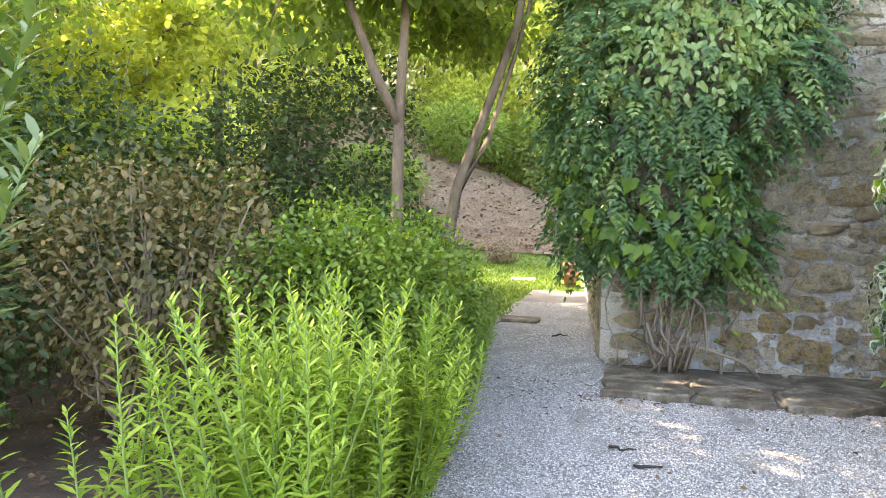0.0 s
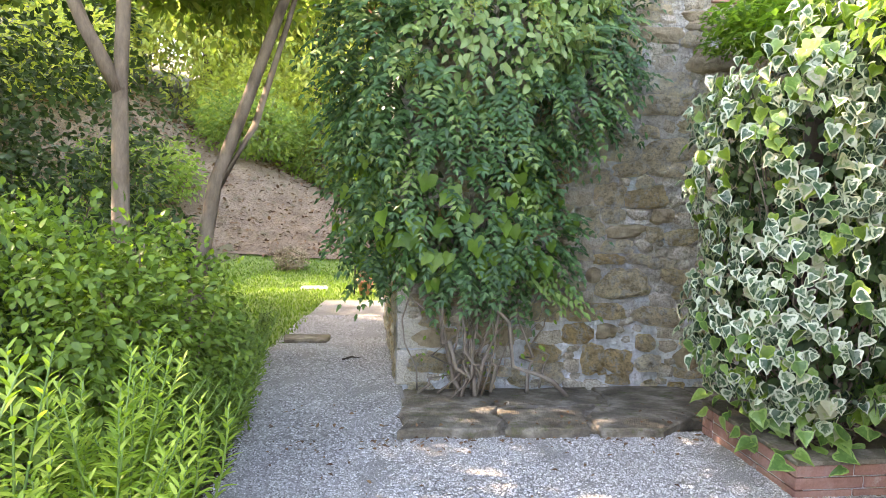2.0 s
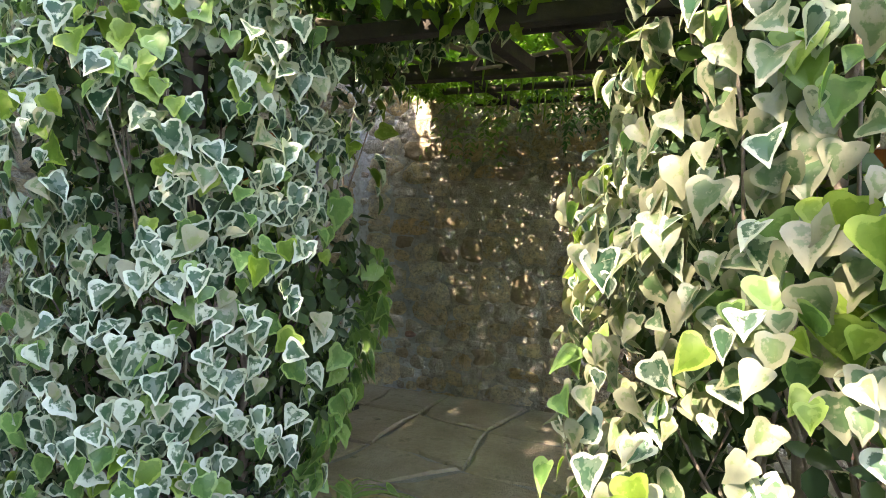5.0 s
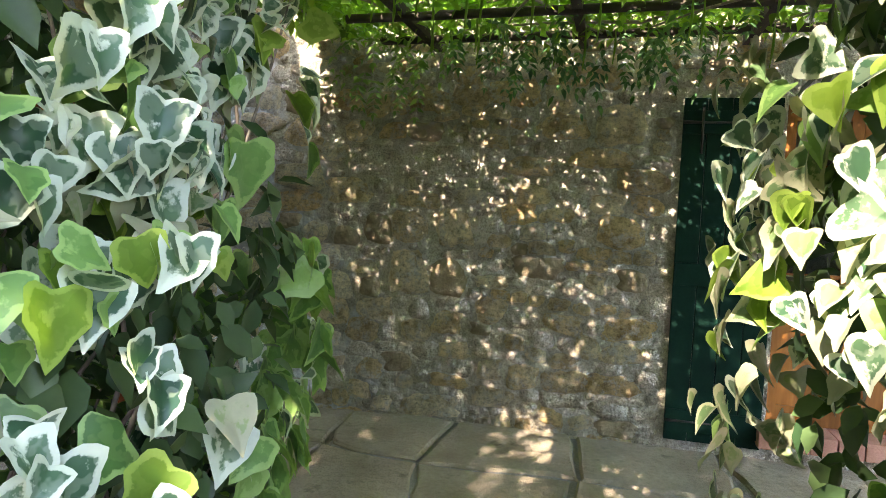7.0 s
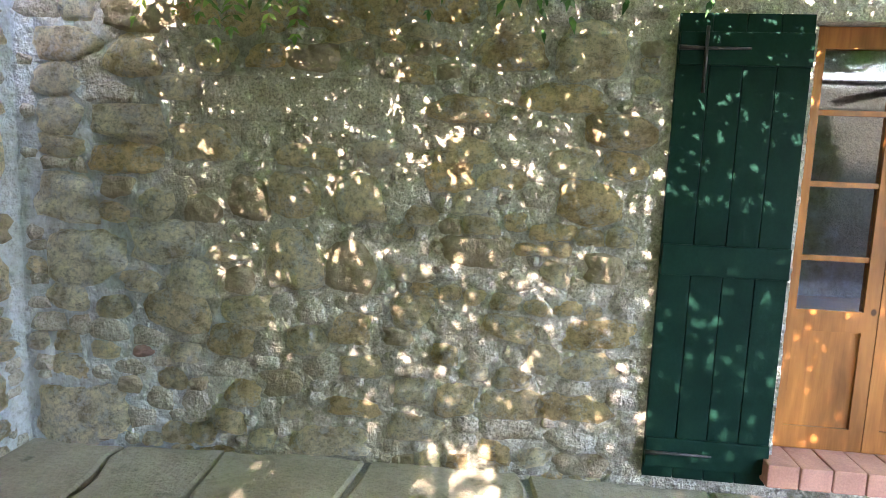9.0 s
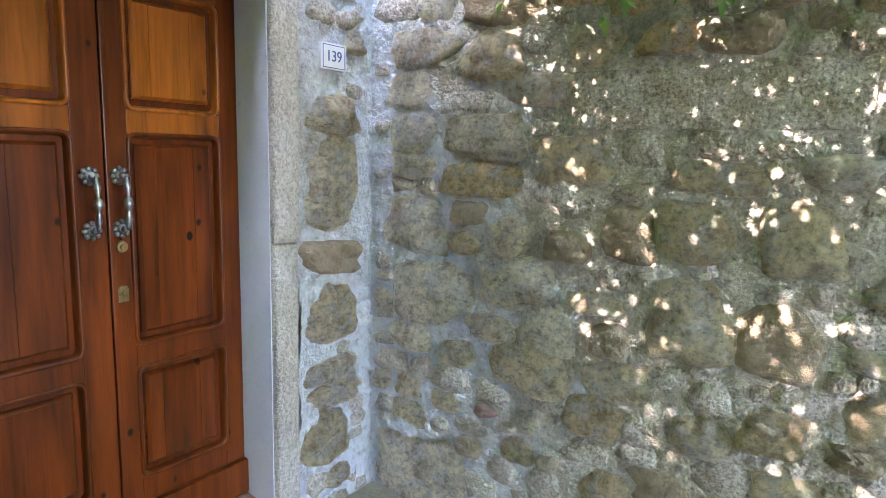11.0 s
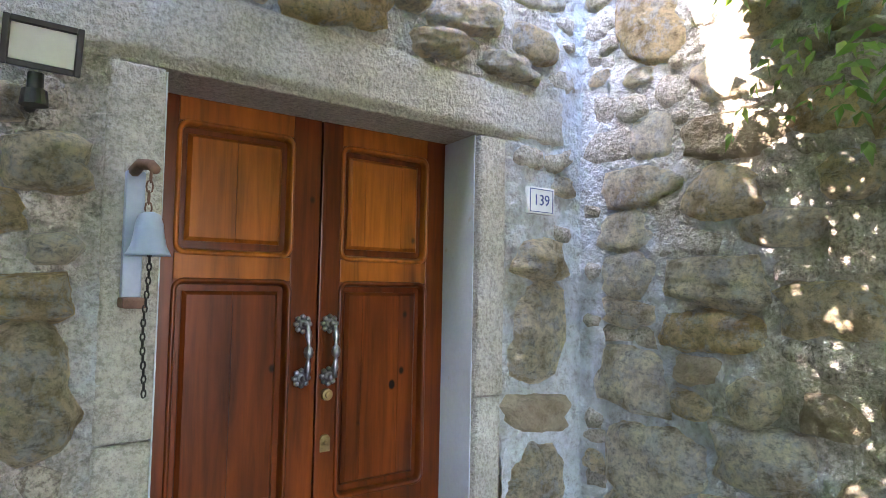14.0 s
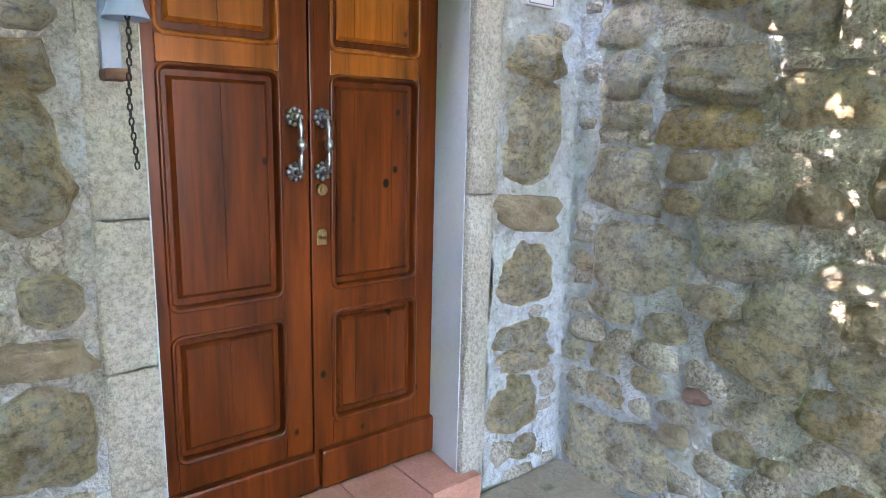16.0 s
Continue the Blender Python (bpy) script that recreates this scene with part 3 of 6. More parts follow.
def slab(name, corners, top, thick, mat, parent, jitter=0.012, fall=0.0):
    """A flat stone with an uneven rim and a worn edge."""
    pts = []
    c = [Vector((x, y, 0)) for x, y in corners]
    for i in range(len(c)):
        a, b2 = c[i], c[(i + 1) % len(c)]
        k = max(1, int((b2 - a).length / 0.16))
        for j in range(k):
            pts.append(a.lerp(b2, j / k) + Vector((rng.normal(0, jitter), rng.normal(0, jitter), 0)))
    mid = sum(pts, Vector()) / len(pts)
    V, F = [], []
    for inset, dz in ((0.0, -thick), (0.0, -0.014), (0.018, 0.0)):
        for p in pts:
            q = p + (mid - p).normalized() * inset
            V.append((q.x, q.y, lift(q.x, q.y) + top - fall * (q.y - 4.84) + dz + rng.normal(0, 0.002)))
    n = len(pts)
    for r in range(2):
        for i in range(n):
            F.append((r * n + i, r * n + (i + 1) % n, (r + 1) * n + (i + 1) % n, (r + 1) * n + i))
    V.append((mid.x, mid.y, lift(mid.x, mid.y) + top - fall * (mid.y - 4.84) + 0.004))
    F += [(2 * n + i, 2 * n + (i + 1) % n, 3 * n) for i in range(n)]
    return mesh_ob(name, V, F, mat, parent)


for cs in ([(0.33, 4.84), (0.96, 4.82), (1.02, 5.4), (0.35, 5.45)], [(0.98, 4.81), (1.55, 4.78), (1.7, 5.36), (1.045, 5.4)], [(1.58, 4.77), (2.0, 4.74), (2.32, 5.0), (2.1, 5.4), (1.73, 5.37)],
           [(0.35, 5.48), (1.03, 5.43), (1.1, 6.05), (0.37, 6.05)], [(1.055, 5.43), (1.9, 5.41), (1.95, 6.05), (1.125, 6.05)], [(1.93, 5.41), (2.35, 5.1), (2.7, 5.2), (2.75, 6.05), (1.98, 6.05)], [(2.73, 5.2), (3.3, 5.0), (3.4, 6.05), (2.78, 6.05)]):
    slab("stone", cs, 0.055 + rng.uniform(-0.008, 0.008), 0.2, M_SLAB, apron, 0.026, 0.07)
slab("bedding", [(0.36, 4.88), (1.9, 4.83), (2.25, 5.05), (3.2, 5.05), (3.35, 6.04), (0.4, 6.04)], 0.03, 0.2, M_SLAB, apron, 0.01, 0.07)

# flagstones under the pergola
patio = tagged(boxes("patio", [(3.25, 6.05, -3.0, 6.05, -0.5, -0.062)], M_SLAB), "dark joints between patio flagstones", "patio", kind="structure")
gx, gy = [3.25, 3.9, 4.55, 5.3, 6.02], [-1.6, -0.8, 0.1, 0.95, 1.75, 2.55, 3.4, 4.2, 4.95, 5.5, 6.04]
P = {}
for i, x in enumerate(gx):
    for j, y in enumerate(gy):
        e = 0.0 if i in (0, len(gx) - 1) or j in (0, len(gy) - 1) else 0.14
        P[i, j] = (x + rng.uniform(-e, e) + (0.1 * math.sin(j) if i == 0 else 0), y + rng.uniform(-e, e))
for i in range(len(gx) - 1):
    for j in range(len(gy) - 1):
        q = [Vector(P[k]) for k in ((i, j), (i + 1, j), (i + 1, j + 1), (i, j + 1))]
        mid = sum(q, Vector((0, 0))) / 4
        slab("flagstone", [tuple(v + (mid - v).normalized() * 0.022) for v in q], 0.012 + rng.uniform(-0.004, 0.004), 0.12, M_PATIO, patio, 0.016)

# ---- house ----
FY, EX, WX, EAVE = 6.06, 6.03, 0.38, 4.2


def skin(name, horizontal, a0, a1, z0, z1, place, holes, mat, step=0.015, amp=0.015):
    """Uneven mortar face of a wall, with the openings left out. place(a, z, out) gives a point."""
    na, nz = int((a1 - a0) / step), int((z1 - z0) / step)
    V, F, used = [], [], {}

    def vert(i, j):
        if (i, j) not in used:
            a, z = a0 + (a1 - a0) * i / na, z0 + (z1 - z0) * j / nz
            o = amp * (noise.noise(Vector((a * 4, z * 4, 7))) + 0.7 * noise.noise(Vector((a * 11, z * 11, 3))) + 0.7 * noise.noise(Vector((a * 22, z * 26, 5))) + 0.5 * noise.noise(Vector((a * 40, z * 50, 9))))
            used[i, j] = len(V)
            V.append(place(a, z, 0.004 + max(0.0, o + amp * 0.6)))
        return used[i, j]

    for i in range(na):
        for j in range(nz):
            a, z = a0 + (a1 - a0) * (i + 0.5) / na, z0 + (z1 - z0) * (j + 0.5) / nz
            if any(h[0] < a < h[1] and h[2] < z < h[3] for h in holes):
                continue
            F.append((vert(i, j), vert(i + 1, j), vert(i + 1, j + 1), vert(i, j + 1)))
    return mesh_ob(name, V, F, mat, None, "", True)


wall_front = boxes("wall_front", [(WX, 4.19, FY + 0.002, 6.5, -0.6, 2.9), (5.565, EX + 0.5, FY + 0.002, 6.5, -0.6, 2.9), (4.19, 5.565, FY + 0.002, 6.5, 2.42, 2.9), (4.19, 5.565, FY + 0.05, 6.5, -0.6, 0.03),
                                  (WX, 2.9, FY + 0.002, 6.5, 2.9, EAVE), (3.76, EX + 0.5, FY + 0.002, 6.5, 2.9, EAVE), (2.9, 3.76, FY + 0.002, 6.5, 2.9, 3.14), (2.9, 3.76, FY + 0.002, 6.5, 3.86, EAVE)], M_MORTAR)
tagged(wall_front, "old rubble stone house wall with pale lime mortar", "wall", kind="structure")
front_holes = [(4.19, 5.565, -1, 2.42), (2.9, 3.76, 3.14, 3.86)]
s = skin("mortar", "x", WX, EX, -0.3, EAVE, lambda a, z, o: (a, FY - o, z), front_holes, M_MORTAR_BLUE)
s.parent = wall_front
wall_east = boxes("wall_east", [(EX + 0.002, 6.5, 2.27, FY, -0.6, EAVE), (EX + 0.002, 6.5, -4.0, 1.39, -0.6, EAVE), (EX + 0.002, 6.5, 1.39, 2.27, 2.18, EAVE), (EX + 0.002, 6.5, 1.39, 2.27, -0.6, 0.1)], M_MORTAR)
tagged(wall_east, "rubble stone wall under the pergola, dappled with sun", "wall", kind="structure")
s = skin("mortar", "y", -1.0, FY, -0.3, 3.6, lambda a, z, o: (EX - o, a, z), [(1.39, 2.27, 0.1, 2.18)], M_MORTAR)
s.parent = wall_east
s.data.flip_normals()
wall_west = boxes("wall_west", [(WX + 0.002, 0.8, 6.5, 8.2, -0.6, EAVE), (WX + 0.002, 0.8, 9.2, 13.0, -0.6, EAVE), (WX + 0.002, 0.8, 8.2, 9.2, -0.6, 0.95), (WX + 0.002, 0.8, 8.2, 9.2, 2.15, EAVE)], M_MORTAR)
tagged(wall_west, "side wall of rubble stone along the gravel path", "wall", kind="structure")
s = skin("mortar", "y", FY, 13.0, -0.6, EAVE, lambda a, z, o: (WX - o, a, z), [(8.2, 9.2, 0.95, 2.15)], M_MORTAR, 0.06)
s.parent = wall_west
s.data.flip_normals()
tagged(boxes("wall_back", [(0.8, 12.0, 12.6, 13.0, -0.6, EAVE), (11.6, 12.0, -4.0, 12.6, -0.6, EAVE), (6.5, 11.6, -4.4, -4.0, -0.6, EAVE)], M_MORTAR), "plain rear walls of the stone house", "wall", kind="structure")
tagged(boxes("floor", [(0.8, 11.6, 6.5, 12.6, -0.5, 0.0), (6.5, 11.6, -4.0, 6.5, -0.5, 0.0)], M_TERRA), "plain terracotta indoor floor", "floor", kind="structure")
# Roof is out of view; EAVE and its front edge are set for the sun's shadow.
tagged(boxes("roof", [(0.1, 12.2, 6.0, 13.2, EAVE, EAVE + 0.16), (5.95, 12.2, -4.6, 6.0, EAVE, EAVE + 0.16)], M_TERRA), "plain unseen terracotta roof slab casting the eave shadow", "roof", kind="structure")

# front door
door = thing("door_1", (4.88, FY, 0.05), "closed varnished brown pine double door with raised panels", "door", kind="structure")
O = Vector((4.88, FY, 0.05))


def at_door(bm):
    bmesh.ops.translate(bm, vec=-O, verts=bm.verts)
    return bm


def rounded(x0, x1, z0, z1, r, steps=4):
    """A rectangle with rounded corners, from the lower left corner on."""
    out = []
    for cx, cz, a0 in ((x0 + r, z0 + r, 180), (x1 - r, z0 + r, 270), (x1 - r, z1 - r, 0), (x0 + r, z1 - r, 90)):
        for k in range(steps + 1):
            a = radians(a0 + 90 * k / steps)
            out.append((cx + r * math.cos(a), cz + r * math.sin(a)))
    return out


def loft(bm, rings):
    """Faces between closed rings of points; the last ring is filled."""
    vs = [[bm.verts.new(q) for q in ring] for ring in rings]
    n = len(rings[0])
    for a, c in zip(vs, vs[1:]):
        for i in range(n):
            bm.faces.new((a[i], a[(i + 1) % n], c[(i + 1) % n], c[i]))
    return vs


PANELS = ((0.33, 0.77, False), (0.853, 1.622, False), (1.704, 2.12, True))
for side, (x0, x1) in (("left", (4.3, 4.901)), ("right", (4.905, 5.475))):
    p0, p1 = (4.413, 4.796) if side == "left" else (4.987, 5.366)
    ym, yb = 6.285, 6.33
    leaf = bmesh.new()
    for r in ((x0, p0, 0.078, 2.22), (p1, x1, 0.078, 2.22), (p0, p1, 0.078, 0.33), (p0, p1, 0.77, 0.853)):
        box(leaf, r[0] + 0.0004, r[1] - 0.0004, ym, yb, r[2] + 0.0004, r[3] - 0.0004, 0.0025)
    for z0, z1, top in PANELS:
        r = 0.034
        for cx, cz, sx, sz in ((p0, z1, 1, -1), (p1, z1, -1, -1), (p0, z0, 1, 1), (p1, z0, -1, 1)):
            arc = [(cx + sx * r * (1 - math.sin(a)), cz + sz * r * (1 - math.cos(a))) for a in [math.pi / 2 * k / 4 for k in range(5)]]
            ring = [(cx, cz)] + arc
            f = [leaf.verts.new((x, ym + 0.0006, z)) for x, z in ring]
            g = [leaf.verts.new((x, yb - 0.01, z)) for x, z in ring]
            leaf.faces.new(f)
            for i in range(1, 5):
                leaf.faces.new((f[i], f[i + 1], g[i + 1], g[i]))
    bmesh.ops.recalc_face_normals(leaf, faces=leaf.faces)
    leaf = part("leaf", at_door(leaf), M_DOOR, door)
    # Upper rails and top panels take the wood with the reflected light painted in.
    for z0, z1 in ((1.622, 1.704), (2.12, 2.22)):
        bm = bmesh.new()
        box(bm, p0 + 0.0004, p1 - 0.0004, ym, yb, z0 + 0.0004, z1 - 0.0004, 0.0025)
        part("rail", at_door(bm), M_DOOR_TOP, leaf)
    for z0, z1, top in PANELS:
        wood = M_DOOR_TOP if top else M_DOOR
        bm = bmesh.new()
        loft(bm, [[(x, y, z) for x, z in rounded(p0 - e, p1 + e, z0 - e, z1 + e, 0.034 + e)] for e, y in ((0.006, 6.288), (0.004, 6.277), (-0.003, 6.2745), (-0.009, 6.279), (-0.013, 6.29), (-0.016, 6.306))])
        bmesh.ops.recalc_face_normals(bm, faces=bm.faces)
        part("moulding", at_door(bm), wood, leaf, smooth=True)
        q0, q1, w0, w1 = p0 + 0.032, p1 - 0.037, z0 + 0.04, z1 - 0.036
        bm = bmesh.new()
        box(bm, p0 - 0.002, p1 + 0.002, 6.308, 6.328, z0 - 0.002, z1 + 0.002)
        part("panel_back", at_door(bm), M_DOOR, leaf)
        cuts = [q0, q0 + (q1 - q0) * 0.5, q1] if side == "left" else [q0, q0 + (q1 - q0) * 0.22, q0 + (q1 - q0) * 0.74, q1]
        for a, c in zip(cuts, cuts[1:]):
            bm = bmesh.new()
            first, last = a == q0, c == q1
            e0, e1 = (0.0 if first else 0.0007), (0.0 if last else 0.0007)
            b0, b1 = (0.012 if first else 0.0), (0.012 if last else 0.0)
            quad = ((a + e0, w0), (c - e1, w0), (c - e1, w1), (a + e0, w1))
            top_quad = ((a + e0 + b0, w0 + 0.012), (c - e1 - b1, w0 + 0.012), (c - e1 - b1, w1 - 0.012), (a + e0 + b0, w1 - 0.012))
            vs = loft(bm, [[(x, 6.31, z) for x, z in quad], [(x, 6.3, z) for x, z in quad], [(x, 6.288, z) for x, z in top_quad]])
            bm.faces.new(vs[-1])
            bmesh.ops.recalc_face_normals(bm, faces=bm.faces)
            part("board", at_door(bm), wood, leaf)
    bm = bmesh.new()
    box(bm, x0 + 0.018, x1 - 0.003, 6.252, 6.29, 0.08, 0.235, 0.012)
    part("weather_board", at_door(bm), M_DOOR, leaf)
    hx = 4.843 if side == "left" else 4.946
    bm = bmesh.new()
    for z in (1.475, 1.29):
        for k in range(8):
            a = k * math.pi / 4
            bmesh.ops.create_icosphere(bm, subdivisions=1, radius=0.011, matrix=pose(hx + 0.025 * math.cos(a), 6.272, z + 0.025 * math.sin(a)))
        bmesh.ops.create_cone(bm, cap_ends=True, segments=16, radius1=0.024, radius2=0.012, depth=0.018, matrix=pose(hx, 6.268, z, 90))
        bmesh.ops.create_uvsphere(bm, u_segments=10, v_segments=8, radius=0.013, matrix=pose(hx, 6.25, z))
    prof = [(-0.093, 0.005), (-0.08, 0.008), (-0.055, 0.0125), (-0.032, 0.007), (-0.022, 0.006), (-0.014, 0.014), (0, 0.017), (0.014, 0.014), (0.022, 0.006), (0.032, 0.007), (0.055, 0.0125), (0.08, 0.008), (0.093, 0.005)]
    v, f = tube([(hx, 6.232 - 0.012 * math.cos(z / 0.093 * 1.4), 1.3825 + z) for z, r in prof], [r for z, r in prof], 10)
    vs = [bm.verts.new(q) for q in v]
    for q in f:
        bm.faces.new([vs[i] for i in q])
    part("pull_handle", at_door(bm), M_SILVER, leaf, "ornate antique pewter pull handle", True)
bm = bmesh.new()
bmesh.ops.create_cone(bm, cap_ends=True, segments=16, radius1=0.022, radius2=0.02, depth=0.016, matrix=pose(4.945, 6.278, 1.225, 90))
bmesh.ops.create_cone(bm, cap_ends=True, segments=12, radius1=0.011, radius2=0.01, depth=0.012, matrix=pose(4.945, 6.268, 1.225, 90))
part("lock_cylinder", at_door(bm), M_BRASS, door, "round brass lock cylinder")
bm = bmesh.new()
bmesh.ops.create_cone(bm, cap_ends=True, segments=14, radius1=0.022, radius2=0.02, depth=0.008, matrix=pose(4.944, 6.281, 1.065, 90))
box(bm, 4.924, 4.964, 6.277, 6.285, 1.025, 1.065, 0.003)
bmesh.ops.create_cone(bm, cap_ends=True, segments=10, radius1=0.006, radius2=0.006, depth=0.01, matrix=pose(4.944, 6.276, 1.06, 90))
part("keyhole_plate", at_door(bm), M_BRASS, door, "small brass keyhole plate")
bm = bmesh.new()
box(bm, 4.9045, 4.926, 6.279, 6.29, 0.236, 2.19, 0.004)
part("meeting_strip", at_door(bm), M_DOOR, door)

door_frame = thing("door_surround", (4.88, FY, 0.0), "dressed sandstone door surround with a rough lintel", "door frame", kind="structure")
for x0, x1, cuts, inner in ((4.176, 4.314, [0.0, 0.42, 0.78, 1.195, 2.193], "right"), (5.43, 5.556, [-0.05, 1.205, 2.193], "left")):
    for z0, z1 in zip(cuts, cuts[1:]):
        rj = np.random.default_rng(int(z0 * 100) + 90)
        bm = bmesh.new()
        wob = rj.uniform(-0.007, 0.007)
        a0, a1 = (x0 + wob, x1) if inner == "right" else (x0, x1 + wob)
        vs = box(bm, a0, a1, FY - 0.024 - rj.uniform(0, 0.006), 6.5, z0 + 0.0025, z1 - 0.0025, 0.01)
        bmesh.ops.subdivide_edges(bm, edges=[e for e in bm.edges if e.calc_length() > 0.1], cuts=5, use_grid_fill=True)
        for v in bm.verts:
            if inner == "left" and v.co.x < 5.47 and v.co.y > 6.07:
                v.co.x += 0.03 * min(1.0, (v.co.y - 6.07) / 0.2)
            if v.co.y < 6.07:
                v.co.y += 0.006 * noise.noise(v.co * 9) + 0.004 * noise.noise(v.co * 24)
                v.co.x += 0.004 * noise.noise(v.co * 8 + Vector((5, 0, 0)))
        bmesh.ops.translate(bm, vec=-Vector((4.88, FY, 0.0)), verts=bm.verts)
        part("jamb_stone", bm, M_DRESSED, door_frame, smooth=True)
for sx, front, back in ((1, 4.3165, 4.316), (-1, 5.424, 5.457)):
    V = [(x - 4.88, y - FY, z) for z in (0.07, 2.19) for x, y in ((front, FY - 0.004), (front + 0.004 * sx, FY - 0.004), (back + 0.004 * sx, 6.284), (back, 6.284))]
    mesh_ob("painted_reveal", V, [(0, 1, 5, 4), (1, 2, 6, 5), (2, 3, 7, 6), (3, 0, 4, 7), (3, 2, 1, 0), (4, 5, 6, 7)], M_JAMB_PAINT, door_frame, "pale blue-grey painted reveal")
bm = bmesh.new()
r = bmesh.ops.create_grid(bm, x_segments=60, y_segments=10, size=0.5)
for v in bm.verts:
    u, w = v.co.x + 0.5, v.co.y + 0.5
    x, z = 3.72 + u * 2.2, 2.196 + w * (0.235 + 0.02 * math.sin(u * 5))
    e = min(1.0, 12 * min(w, 1 - w), 40 * min(u, 1 - u))
    v.co = Vector((x - 4.88, -0.03 * e - 0.006 * noise.noise(Vector((x * 9, z * 14, 0))) - 0.005 * noise.noise(Vector((x * 30, z * 40, 1))), z))
part("lintel_face", bm, M_DRESSED, door_frame, smooth=True)
boxes("lintel", [(3.72, 5.92, FY - 0.012, 6.5, 2.196, 2.43)], M_DRESSED, door_frame, "long rough-hewn sandstone lintel", 0.006).location = -Vector((4.88, FY, 0.0))

step = thing("door_step", (4.88, 5.95, 0), "terracotta tiled doorstep in front of the door", "step", kind="structure")
for k in range(5):
    boxes("tile", [(4.25 + k * 0.25, 4.25 + k * 0.25 + 0.245, 5.985, 6.27, -0.08, 0.074 - 0.002 * (k % 2))], M_TERRA, step, bevel=0.004).location = (-4.88, -5.95, 0)
mat_ob = boxes("doormat", [(4.5, 5.2, 5.36, 5.78, -0.02, 0.018)], M_MAT, bevel=0.006)
tagged(mat_ob, "charcoal doormat lying before the doorstep", "doormat")

# house number tile
plate = thing("house_number_plate", (5.75, FY - 0.03, 1.966), "white glazed house number tile reading 139", "house number")
bm = bmesh.new()
box(bm, -0.074, 0.074, -0.006, 0.03, -0.054, 0.054, 0.004)
part("tile", bm, M_CERAMIC, plate)
bm = bmesh.new()
for r in ((-0.066, 0.066, 0.044, 0.047), (-0.066, 0.066, -0.047, -0.044), (-0.066, -0.063, -0.047, 0.047), (0.063, 0.066, -0.047, 0.047)):
    box(bm, r[0], r[1], -0.0078, -0.0058, r[2], r[3])
part("blue_border", bm, M_BLUE_INK, plate)
cu = bpy.data.curves.new("digits", "FONT")
cu.body, cu.size, cu.extrude, cu.align_x, cu.align_y = "139", 0.062, 0.0008, "CENTER", "CENTER"
tx = new("digits", cu)
tx.matrix_world = pose(0.0, -0.0072, 0.0, 90)
bpy.context.view_layer.update()
me = bpy.data.meshes.new_from_object(tx.evaluated_get(bpy.context.evaluated_depsgraph_get()))
bpy.data.objects.remove(tx)
digits = new("digits", me)
digits.matrix_world = pose(0.0, -0.0072, 0.0, 90)
me.materials.clear()
me.materials.append(M_BLUE_INK)
digits.parent = plate

# door bell
bell = thing("door_bell", (4.235, FY - 0.03, 1.58), "pale blue hanging bell with chain on rusty bracket", "bell")


def loc(parent, ob):
    ob.location = -parent.location
    return ob


loc(bell, boxes("back_plate", [(4.219, 4.266, FY - 0.052, FY - 0.024, 1.56, 1.9)], M_BELL, bell, bevel=0.005))
loc(bell, boxes("peg", [(4.214, 4.272, FY - 0.1, FY - 0.024, 1.545, 1.573)], M_RUST, bell, bevel=0.008))
loc(bell, tubes("arm", [([(4.237, FY - 0.03, 1.895), (4.24, FY - 0.1, 1.91), (4.25, FY - 0.17, 1.9), (4.255, FY - 0.2, 1.885)], [0.016, 0.015, 0.014, 0.012])], M_RUST, bell, sides=8))
bx, by = 4.248, FY - 0.19
V, F, prof = [], [], [(0.012, 1.812), (0.026, 1.806), (0.034, 1.785), (0.038, 1.755), (0.044, 1.73), (0.054, 1.712), (0.057, 1.706), (0.05, 1.708), (0.036, 1.74), (0.03, 1.78), (0.01, 1.798)]
for r0, z in prof:
    V += [(bx + 0.92 * r0 * math.cos(k * math.pi / 12), by + 0.92 * r0 * math.sin(k * math.pi / 12), z - 0.03) for k in range(24)]
for j in range(len(prof) - 1):
    F += [(j * 24 + k, j * 24 + (k + 1) % 24, (j + 1) * 24 + (k + 1) % 24, (j + 1) * 24 + k) for k in range(24)]
loc(bell, mesh_ob("bell", V, F, M_BELL, bell, "", True))


def chain(name, x, y, z1, z0, parent, mat, r=0.007):
    bm = bmesh.new()
    z, k = z1, 0
    while z > z0:
        pts = [(math.cos(a) * r * 0.7, 0, math.sin(a) * r * 1.5) for a in [i * math.pi / 4 for i in range(9)]]
        v, f = tube([(x + (q[0] if k % 2 else 0) + 0.004 * math.sin(z * 20), y + (0 if k % 2 else q[0]), z + q[2]) for q in pts], [0.0022] * 9, 4)
        vs = [bm.verts.new(q) for q in v]
        for q in f[:-2]:
            bm.faces.new([vs[i] for i in q])
        z -= r * 2.4
        k += 1
    return part(name, bm, mat, parent)


loc(bell, chain("hanger_chain", bx, by, 1.87, 1.785, bell, M_RUST, 0.011))
loc(bell, chain("pull_chain", bx, by, 1.7, 1.345, bell, M_IRON))

# floodlight
flood = thing("floodlight", (3.95, FY, 2.22), "black outdoor floodlight on a short wall bracket", "floodlight")
tilt = pose(4.016, 5.92, 2.148, 12, 3, -8) @ Matrix.Scale(0.69, 4)
bm = bmesh.new()
for r in ((-0.115, -0.095, -0.08, 0.08), (0.095, 0.115, -0.08, 0.08), (-0.095, 0.095, 0.06, 0.08), (-0.095, 0.095, -0.08, -0.06)):
    box(bm, r[0], r[1], -0.03, 0.0, r[2], r[3], 0.004, tilt)
box(bm, -0.112, 0.112, 0.002, 0.022, -0.077, 0.077, 0.006, tilt)
loc(flood, part("housing", bm, M_BLACK, flood))
bm = bmesh.new()
